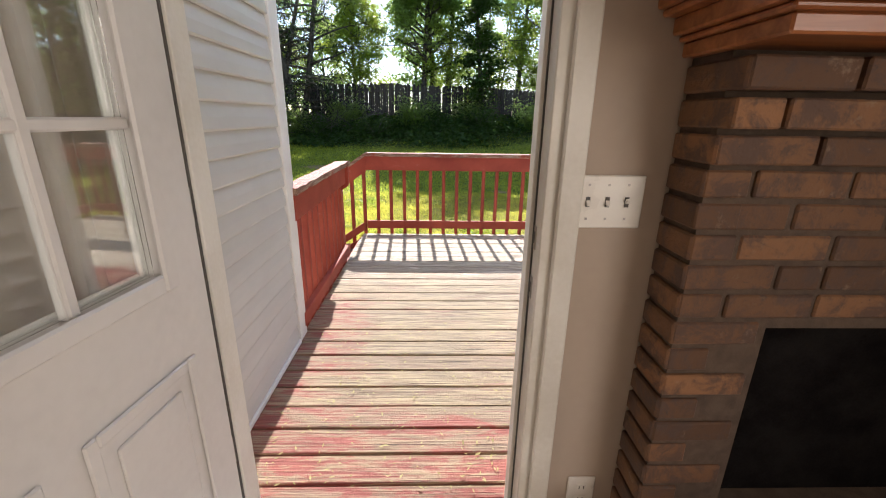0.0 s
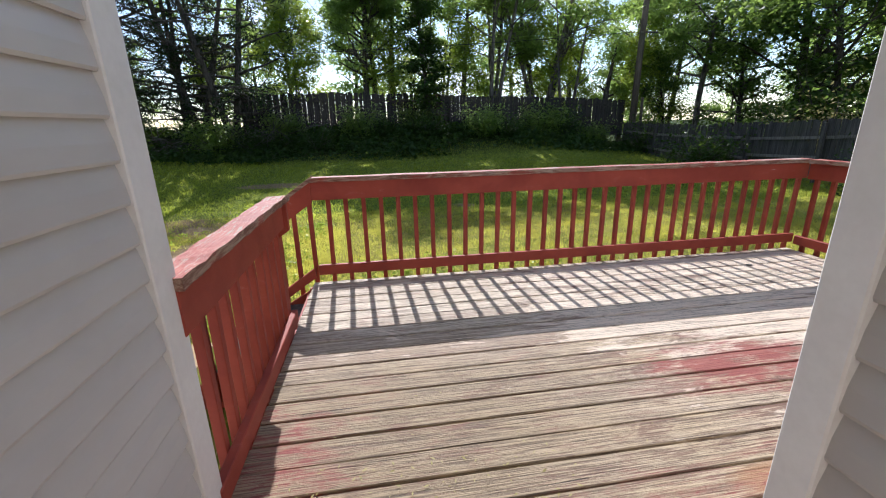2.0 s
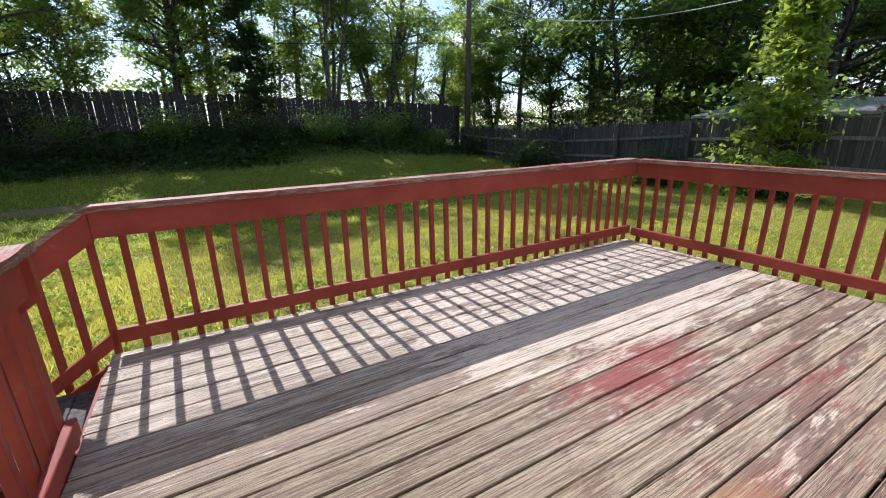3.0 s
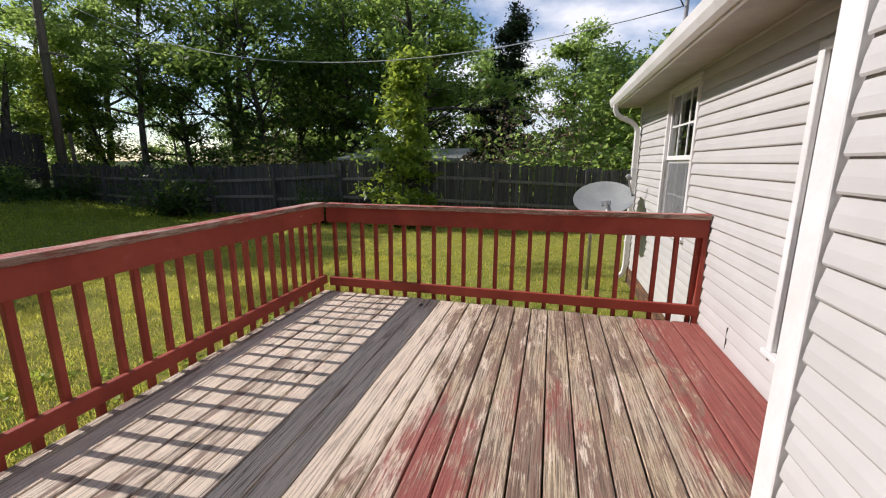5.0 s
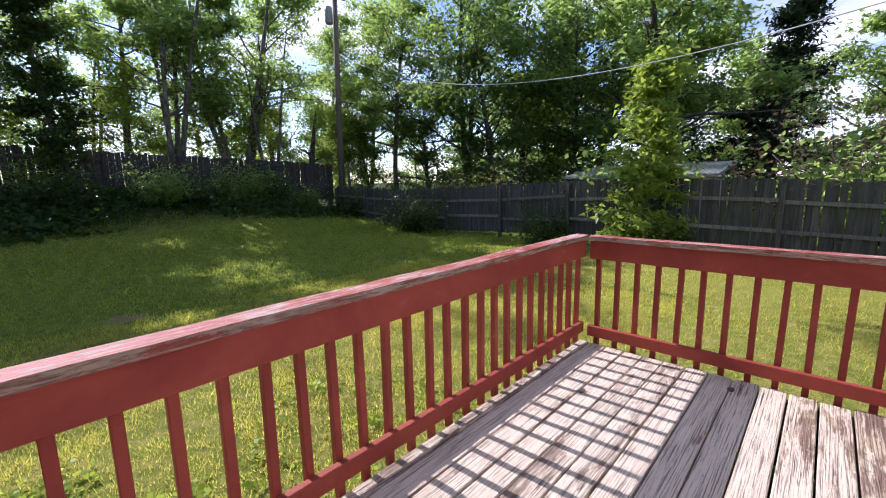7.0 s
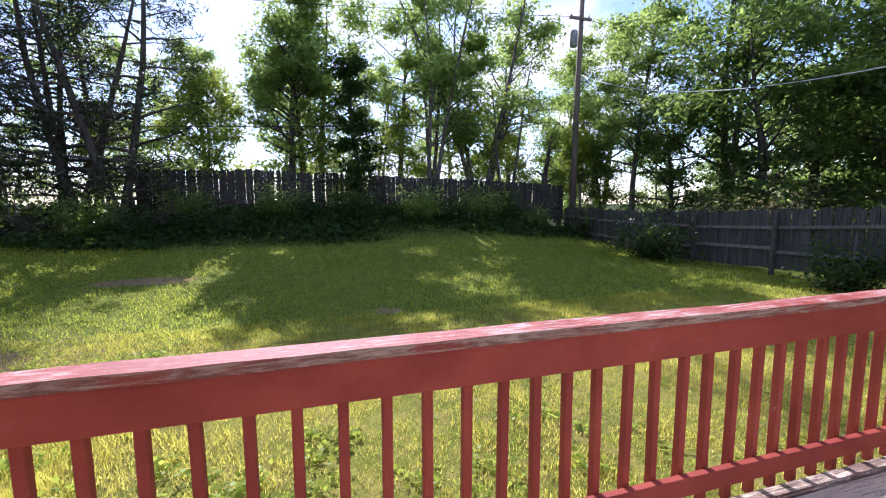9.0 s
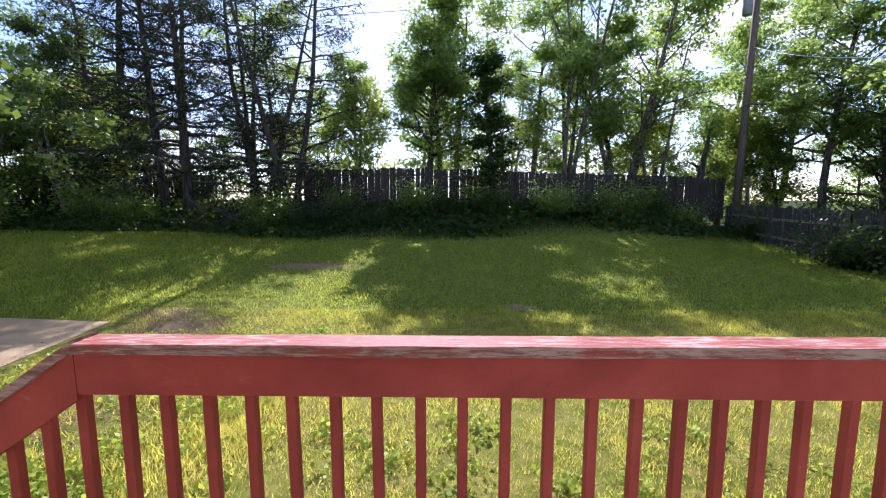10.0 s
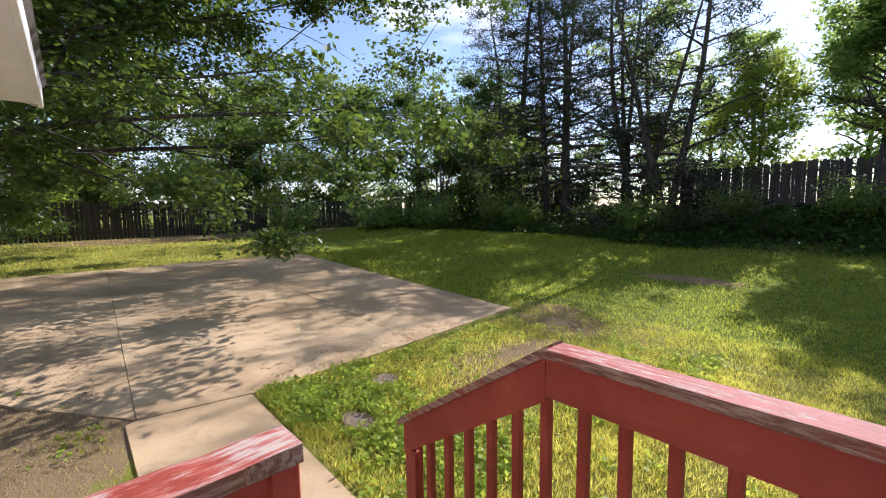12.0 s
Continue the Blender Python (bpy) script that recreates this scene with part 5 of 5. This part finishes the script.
vine = tree("tree", (18.8, -3.2), "broad hedge tree smothered in green vines", 53, 4.7, 3.3, 0.2, 30000, 0.155, GREEN, 0.02, 46, 0.5, 0.0, spread=0.40, shape=0.30, share=0.6, group="vine hedge")
again(vine, 16.8, -5.0, 100, 1.0)
again(vine, 22.5, -5.8, 200, 1.2)
lime = tree("tree", (12.2, 4.15), "young tree with bright yellow-green leaves", 59, 5.0, 1.05, 0.05, 5200, 0.15, LIME, 0.02, 40, 0.75, 0.0, spread=0.17, share=0.35, shape=0.55, barkm=BARK_PALE, group="young trees")
# left wood
oak = tree("tree", (-22.0, 19.5), "broad green tree at the corner of the yard", 61, 9.5, 3.9, 0.24, 14000, 0.20, MID, 0.10, 36, 0.55, 0.0, spread=0.42, shape=0.4)
again(oak, -18.6, 23.0, 120, 0.95)
again(oak, -26.5, 16.0, 210, 1.0)
again(oak, -27.5, 9.0, 20, 0.85)
again(oak, -30.0, 2.0, 80, 0.8)
again(oak, -31.0, 20.0, 140, 1.1)
again(oak, -33.0, 12.0, 300, 1.1)
stick = tree("tree", (-19.0, 18.6), "cluster of bare grey stems below green leaves", 67, 7.5, 1.7, 0.13, 3000, 0.16, GREEN, 0.5, 18, 0.9, 0.02, stems=5, spread=0.35, barkm=BARK_PALE)
again(stick, -16.0, 19.4, 140, 0.9)
# young growth under the tall trees
young = tree("tree", (-3.2, 21.4), "leafy young tree filling the gap behind the fence", 73, 5.6, 2.0, 0.08, 5200, 0.15, LIME, 0.12, 20, 0.7, 0.0, spread=0.36, shape=0.4, share=0.3, group="young growth behind the fence", barkm=BARK_PALE)
for i, (x, y) in enumerate(((1.6, 21.4), (5.4, 22.0), (9.2, 21.8), (11.8, 22.4), (15.0, 21.0), (-7.4, 22.6), (-13.2, 20.6), (-17.4, 21.0), (-20.4, 21.0), (-25.8, 12.4), (-25.6, 6.2), (-26.4, 0.4))):
    again(young, x, y, 61 * i, 0.8 + 0.3 * ((i * 7) % 5) / 5)
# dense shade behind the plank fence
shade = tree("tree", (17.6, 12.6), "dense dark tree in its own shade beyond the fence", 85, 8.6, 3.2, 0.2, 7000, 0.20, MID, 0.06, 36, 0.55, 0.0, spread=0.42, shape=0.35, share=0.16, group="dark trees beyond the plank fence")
for i, (x, y, k) in enumerate(((20.4, 9.8, 1.05), (22.8, 14.5, 1.2), (25.5, 7.5, 1.1), (18.6, 17.8, 0.8), (16.2, 20.2, 0.55))):
    again(shade, x, y, 83 * i + 20, k)
# farther wood, seen through the gaps
far = tree("tree", (-24.0, 30.0), "distant tree in the wood", 79, 8.5, 3.2, 0.2, 3600, 0.30, GREEN, 0.12, 22, 0.6, 0.0, spread=0.5, twigs=4, shape=0.4, group="distant wood")
for i, x in enumerate(np.linspace(-36, 44, 17)):
    again(far, float(x + 1.5 * math.sin(3.1 * i)), 31.0 + 4.0 * math.sin(1.7 * i), 77 * i, 0.62 + 0.25 * ((i * 5) % 4) / 4)
for i, y in enumerate(np.linspace(4, 24, 5)):
    again(far, 31.0 + 3 * math.sin(2.1 * i), float(y), 41 * i, 0.95)

# the tree over the parking pad
tree("tree", (-12.6, -4.6), "large spreading tree hanging low over the concrete pad", 71, 10.4, 12.4, 0.25, 290000, 0.122, BEECH, 0.20, 56, 0.44, -0.006, spread=0.31, twigs=13, shape=0.25, group="trees over the pad", wob=0.08, aim=1.78, share=0.5, corners=4)
again(oak, -16.5, -9.0, 45, 1.0)
for i, y in enumerate((-4.0, 3.0, 9.0)):
    again(oak, -28.0 - 0.6 * i, y, 71 * i + 10, 0.85)


# bushes
def bush(at, label, seed, h, r, n, size, material, group):
    g = np.random.default_rng(seed)
    paths, tips = [], []
    for k in range(26):
        az = g.uniform(0, 6.28)
        b, br = branch(g, (0, 0, -0.05), (math.cos(az) * r / h, math.sin(az) * r / h, g.uniform(0.4, 1.2)), h * g.uniform(0.6, 1.1), 0.02, 0.005, 5, 0.0, 0.12)
        paths.append((b, br))
        tips.extend(b[1:])
    t = thing("bush", (0, 0, 0), label, "bush", group)
    piece("branchwork", tube_mesh("branchwork", paths, BARK_PALE, 4), Matrix.Identity(4), t)
    piece("foliage", polys("foliage", leaf_cloud(g, np.array(tips), n, 0.14 * h, size), 4, material), Matrix.Identity(4), t)
    t.matrix_basis = pose(at[0], at[1], float(ground_z(*at)))
    return t


shrub = bush((12.0, 12.2), "dark leafy bush against the plank fence", 81, 1.7, 1.3, 2600, 0.12, DEEP, "bushes by the fences")
brown = bush((16.2, 1.0), "brown twiggy bush with few leaves above the fence", 83, 3.9, 2.6, 4200, 0.12, DRY, "bushes beyond the fence")
pale = bush((15.4, 11.0), "pale dusty bush rising behind the fence", 87, 2.9, 1.4, 2400, 0.11, STRAW, "bushes beyond the fence")
again(shrub, 12.2, 7.0, 60, 0.75)
again(shrub, 9.4, 18.6, 120, 1.0)
again(shrub, 13.0, 17.0, 10, 0.8)
again(shrub, 12.3, 3.9, 200, 0.7)
ivy = bush((-17.0, 16.5), "green bush at the edge of the wood", 91, 2.3, 1.7, 4200, 0.15, GREEN, "bushes by the wood")
again(ivy, -20.5, 14.8, 90, 1.1)
again(ivy, -14.0, 18.5, 180, 0.9)
again(ivy, -22.2, 10.5, 240, 0.9)
again(ivy, -11.8, 18.0, 30, 0.6)
again(ivy, 14.9, 5.4, 75, 1.2)
again(ivy, 15.2, 0.0, 155, 1.3)
gs = np.random.default_rng(97)
for i in range(14):
    x = -7.0 + 1.35 * i
    again((shrub, ivy)[i % 2], x + gs.normal(0, 0.4), 18.4 + gs.normal(0, 0.5), 47 * i, 0.55 + 0.25 * gs.random())


def undergrowth():
    g = np.random.default_rng(101)
    n = 60000
    x, y = g.uniform(-24, 13, n), g.uniform(15.6, 20.5, n)
    y = np.where(x < -9, y + 0.6, y)
    keep = g.random(n) < smooth_step(15.4, 17.6, y + 0.8 * np.sin(x * 0.9) + g.normal(0, 0.3, n))
    x, y = x[keep], y[keep]
    z = ground_z(x, y) + np.abs(g.normal(0, 0.16, len(x))) + 0.02
    c = np.stack((x, y, z), 1)
    return polys("undergrowth", leaf_cloud(g, c, int(len(c) * 1.0), 0.06, 0.17, 0.36), 4, DEEP)


tagged(new("undergrowth", undergrowth()), "dark tangle of ivy and weeds on the bank", "undergrowth", kind="stuff")


def brush_pile():
    g = np.random.default_rng(103)
    paths = []
    for k in range(170):
        x, y = g.uniform(-9.8, -3.0), g.uniform(17.2, 19.4)
        z = float(ground_z(x, y)) + g.uniform(0, 0.5)
        paths.append(branch(g, (x, y, z), (g.normal(0, 1), g.normal(0, 0.5), g.normal(0.15, 0.35)), g.uniform(0.6, 2.2), 0.018, 0.004, 4, -0.02, 0.15))
    return tube_mesh("brush_pile", paths, BARK_PALE, 4)


tagged(new("brush_pile", brush_pile()), "heap of dead branches at the foot of the trees", "brush", kind="stuff")

# ---- pole and wires ----
px, py = 13.55, 19.0
pole = thing("utility_pole", (px, py, 0.2), "tall weathered wooden utility pole with a transformer", "utility pole")
piece("shaft", tube_mesh("shaft", [([(px, py, -0.2), (px + 0.05, py, 5.0), (px + 0.25, py + 0.05, 11.5)], [0.17, 0.145, 0.11])], POLE, 12), Matrix.Identity(4), pole)
piece("transformer", tube_mesh("transformer", [([(px - 0.28, py - 0.12, 8.75), (px - 0.28, py - 0.12, 8.80), (px - 0.28, py - 0.12, 9.45), (px - 0.28, py - 0.12, 9.50)], [0.15, 0.18, 0.18, 0.14])], GREY, 14), Matrix.Identity(4), pole, "grey transformer can")
part("cross_arm", box(px - 0.55, py - 0.20, 10.0, px + 0.65, py - 0.10, 10.12, 0.006), POLE, pole)
part("bracket_arm", box(px - 0.10, py - 0.19, 5.25, px + 1.1, py - 0.12, 5.33, 0.006), POLE, pole)
for dx in (-0.45, 0.0, 0.5):
    piece("insulator", tube_mesh("insulator", [([(px + dx, py - 0.15, 10.12), (px + dx, py - 0.15, 10.27)], [0.045, 0.03])], GREY, 8), Matrix.Identity(4), pole)
piece("strut_post", tube_mesh("strut_post", [([(px + 0.75, py + 0.4, -0.1), (px + 0.7, py + 0.4, 2.4)], [0.08, 0.07])], POLE, 10), Matrix.Identity(4), pole)


def wire(a, b, sag, r, label, material):
    a, b = np.array(a), np.array(b)
    pts = [a + (b - a) * t - np.array((0, 0, sag * 4 * t * (1 - t))) for t in np.linspace(0, 1, 25)]
    me = tube_mesh("overhead_wire", [(pts, [r] * 25)], material, 5)
    tagged(new("overhead_wire", me), label, "wire", "overhead wires")


WIRE = painted("wire_black", (0.02, 0.02, 0.02), (0.05, 0.05, 0.05), 0.6, 9.0)
WIRE2 = painted("wire_bright", (0.40, 0.40, 0.40), (0.55, 0.55, 0.55), 0.4, 9.0)
wire((px + 0.1, py, 7.6), (10.2, -2.05, 4.1), 1.7, 0.011, "twisted service cable sagging from pole to house", WIRE2)
wire((px + 0.1, py, 5.3), (30.0, 1.0, 4.3), 0.5, 0.012, "thin cable running off to the neighbouring yard", WIRE)
wire((px - 0.4, py - 0.1, 5.3), (-40.0, 21.5, 4.6), 0.8, 0.014, "thin black cable strung along the back fence", WIRE)
wire((px, py, 10.2), (40.0, 19.5, 10.0), 0.8, 0.012, "power line leaving the pole top", WIRE)
wire((px, py, 10.2), (-45.0, 22.0, 10.0), 1.0, 0.012, "power line along the wood", WIRE)
mast = thing("service_mast", (10.2, -2.1, 1.0), "grey metal service mast beside the house roof", "mast")
piece("pipe", tube_mesh("pipe", [([(10.2, -2.1, -0.6), (10.2, -2.1, 4.6)], [0.035, 0.035])], METAL, 10), Matrix.Identity(4), mast)
loop = [(10.2, -2.05, 4.1), (10.05, -1.9, 4.25), (9.95, -1.8, 4.55), (10.05, -1.95, 4.75), (10.2, -2.1, 4.62)]
piece("drip_loop", tube_mesh("drip_loop", [(loop, [0.012] * 5)], WIRE, 6), Matrix.Identity(4), mast)


# ---- neighbours ----
def shed():
    s = thing("shed", (16.0, 5.4, -0.4), "low pale shed roof beyond the plank fence", "shed")
    part("wall", box(15.0, 3.4, -0.6, 17.5, 7.3, 1.35), GREY, s)
    part("roof", prism([(14.8, 3.1, 1.35), (17.7, 3.1, 1.75), (17.7, 3.1, 1.83), (14.8, 3.1, 1.43)], (0, 3.1, 0), (0, 7.6, 0)), GREY, s, "flat grey metal roof")
    part("door", box(14.985, 4.6, -0.5, 15.0, 5.6, 1.2), WHITE, s)


shed()


def neighbour():
    h = thing("house", (-36.0, -3.0, 0.3), "tan neighbouring house with a low brown roof", "house")
    part("wall", box(-40, -9, 0.0, -33, 2.4, 2.55), CREAM, h)
    part("roof", prism([(-40.6, -9.5, 2.55), (-36.5, -9.5, 4.2), (-32.4, -9.5, 2.55)], (0, -9.5, 0), (0, 2.9, 0)), SHINGLE, h)
    w = part("window", box(-33.0, -2.0, 1.1, -32.96, -0.8, 2.2), ROOM_DARK, h)
    part("frame", box(-32.98, -2.08, 1.02, -32.94, -2.0, 2.28), WHITE, w)
    part("frame", box(-32.98, -0.8, 1.02, -32.94, -0.72, 2.28), WHITE, w)


neighbour()


# ---- grass, weeds and litter ----
def on_concrete(x, y):
    return ((x < -3.6) & (x > -13.7) & (y < 7.2) & (y > 1.35 - 0.9 * (-3.6 - x) * 0.55)) | ((x < -0.8) & (x > -3.9) & (y > 1.28) & (y < 2.4))


def bare(x, y, g):
    k = np.zeros_like(x)
    for cx, cy, sx, sy, amt in ((-2.4, 11.8, 1.9, 0.55, 1), (-3.4, 7.6, 1.2, 0.9, 0.9), (2.6, 8.2, 0.7, 0.5, 0.7), (-4.5, -0.1, 2.3, 2.3, 0.97), (-2.4, 5.4, 0.8, 1.6, 1.0), (-2.8, 7.0, 1.2, 0.8, 1.0), (-21.9, 7.0, 1.7, 8.0, 1.0), (-2.32, 2.9, 0.22, 0.18, 1.6), (-2.9, 3.6, 0.22, 0.18, 1.6), (-1.6, 4.3, 0.7, 0.5, 1.0), (1.3, 3.1, 0.5, 0.3, 0.6)):
        k = np.maximum(k, amt * np.clip(1.15 - np.hypot((x - cx) / sx, (y - cy) / sy), 0, 1))
    return g.random(len(x)) < k


def blades(seed, n, x0, x1, y0, y1, h, w, material, name, label, clump=0.0):
    g = np.random.default_rng(seed)
    x, y = g.uniform(x0, x1, n), g.uniform(y0, y1, n)
    if clump:
        cx, cy = g.uniform(x0, x1, n // 60 + 1), g.uniform(y0, y1, n // 60 + 1)
        i = g.integers(len(cx), size=n)
        x, y = cx[i] + g.normal(0, clump, n), cy[i] + g.normal(0, clump, n)
    ok = ~on_concrete(x, y) & ~bare(x, y, g) & ~((x > -0.05) & (x < 4.75) & (y < 2.34) & (y > -9)) & ~((y < -0.05) & (x < 0.1) & (x > -3.1)) & ~((x > 2) & (x < 8.1) & (y < -1.0))
    x, y = x[ok], y[ok]
    n = len(x)
    z = ground_z(x, y) - 0.012
    b = np.stack((x, y, z), 1)
    a = g.uniform(0, 6.283, n)
    side = np.stack((np.cos(a), np.sin(a), 0 * a), 1) * (w * g.uniform(0.6, 1.3, n))[:, None]
    hh = h * g.uniform(0.45, 1.25, n)
    tip = b + np.stack((g.normal(0, 0.45, n) * hh, g.normal(0, 0.45, n) * hh, hh), 1)
    tagged(new(name, polys(name, np.stack((b - side, b + side, tip), 1), 3, material)), label, "grass", kind="stuff")


blades(199, 42000, -4.2, -0.1, 2.3, 6.6, 0.085, 0.0050, GRASS, "grass_tufts", "longer tufts of grass beside the steps", 0.09)
blades(201, 80000, -4.5, 8.5, 2.3, 8.0, 0.052, 0.0046, GRASS, "grass_near", "short mown green grass in sunlight")
blades(202, 95000, -4.5, 8.5, 2.3, 8.0, 0.062, 0.0046, GRASS, "grass_clumps", "denser clumps of mown grass in sunlight", 0.075)
blades(203, 95000, -14, 13, 7.0, 16.8, 0.075, 0.011, LUSH_SHADED, "grass_far", "mown lawn under dappled shade")
blades(205, 62000, -4.0, 7.5, 2.3, 7.5, 0.055, 0.0045, STRAW, "dry_grass", "dry straw-coloured grass blades", 0.16)
blades(207, 30000, -23, -3.8, 7.2, 17.5, 0.085, 0.016, LUSH_SHADED, "grass_side", "mown lawn beyond the concrete pad")
blades(209, 36000, 4.8, 12.8, -1.0, 8.0, 0.060, 0.0065, GRASS, "grass_right", "mown lawn beside the house")
blades(211, 14000, -23.2, -13.7, -8.0, 7.5, 0.085, 0.015, GRASS, "grass_verge", "rough grass verge behind the pad")
blades(215, 18000, -8.0, -0.2, -3.0, 1.25, 0.055, 0.006, GRASS, "sparse_verge", "sparse green tufts beside the walk", 0.12)
blades(213, 12000, -8.0, -0.2, -3.0, 1.25, 0.050, 0.005, STRAW, "dry_verge", "thin dry grass beside the walk", 0.2)


WEED = leaf("weed_leaf", (0.16, 0.25, 0.035), (0.33, 0.43, 0.075), (0.62, 0.74, 0.10), 0.5, gloss=0.15)


def weeds():
    g = np.random.default_rng(221)
    cx = np.concatenate((g.uniform(-3.5, -0.4, 240), g.uniform(-0.4, 5.0, 40), g.uniform(-3.6, -1.0, 160), g.uniform(-7.0, -3.2, 60)))
    cy = np.concatenate((g.uniform(2.5, 6.8, 240), g.uniform(2.6, 4.4, 40), g.uniform(2.45, 3.6, 160), g.uniform(-2.0, 1.2, 60)))
    n = 19000
    i = g.integers(len(cx), size=n)
    x, y = cx[i] + g.normal(0, 0.07, n), cy[i] + g.normal(0, 0.07, n)
    ok = ~on_concrete(x, y) & ~bare(x, y, g) & ~((x > -0.05) & (x < 4.75) & (y < 2.36))
    x, y = x[ok], y[ok]
    c = np.stack((x, y, ground_z(x, y) + np.abs(g.normal(0, 0.03, len(x))) + 0.015), 1)
    v = leaf_cloud(g, c, len(c), 0.012, 0.042, 0.42, -0.2)
    return polys("weeds", v, 4, WEED)


tagged(new("weeds", weeds()), "low broad-leaved weeds and clover in the grass", "weeds", kind="stuff")


def litter(name, label, seed, n, x0, x1, y0, y1, z, size, material, flat=True):
    g = np.random.default_rng(seed)
    x, y = g.uniform(x0, x1, n), g.uniform(y0, y1, n)
    zz = np.full(n, z) if z is not None else ground_z(x, y) + 0.035
    c = np.stack((x, y, zz), 1)
    a = g.uniform(0, 6.283, n)
    d = np.stack((np.cos(a), np.sin(a), g.normal(0, 0.12, n)), 1)
    s = np.stack((-np.sin(a), np.cos(a), g.normal(0, 0.25, n)), 1)
    L = (size * g.uniform(0.5, 1.3, n))[:, None]
    v = np.stack((c, c + d * L * 0.5 + s * L * 0.16, c + d * L, c + d * L * 0.5 - s * L * 0.16), 1)
    v[:, :, 2] = np.maximum(v[:, :, 2], c[:, None, 2])
    tagged(new(name, polys(name, v, 4, material)), label, "litter", kind="stuff")


litter("seed_husks", "pale dry seed husks scattered over the boards", 231, 420, 0.12, 1.3, -1.1, 0.2, 0.006, 0.022, STRAW)
litter("seed_husks", "few pale husks on the open deck", 233, 160, 0.2, 4.6, -0.5, 2.2, 0.006, 0.016, STRAW)
litter("fallen_leaves", "dry brown leaves lying on the pad", 235, 420, -12.5, -3.6, 1.0, 7.0, None, 0.05, DRY)
litter("leaf_litter", "brown leaf litter on the bare ground", 237, 4200, -4.2, -0.9, 2.6, 8.6, None, 0.045, DRY)
litter("leaf_litter", "dead leaves on bare soil by the walk", 241, 5200, -8.0, -3.1, -2.6, 1.2, None, 0.045, DRY)
litter("leaf_litter", "brown leaves drifted along the fence foot", 239, 5200, -23.3, -20.0, -2.0, 14.0, None, 0.10, DRY)
litter("dry_litter", "pale dry litter on the bare strip beside the pad", 243, 2600, -3.9, -1.2, 4.2, 8.0, None, 0.035, STRAW)
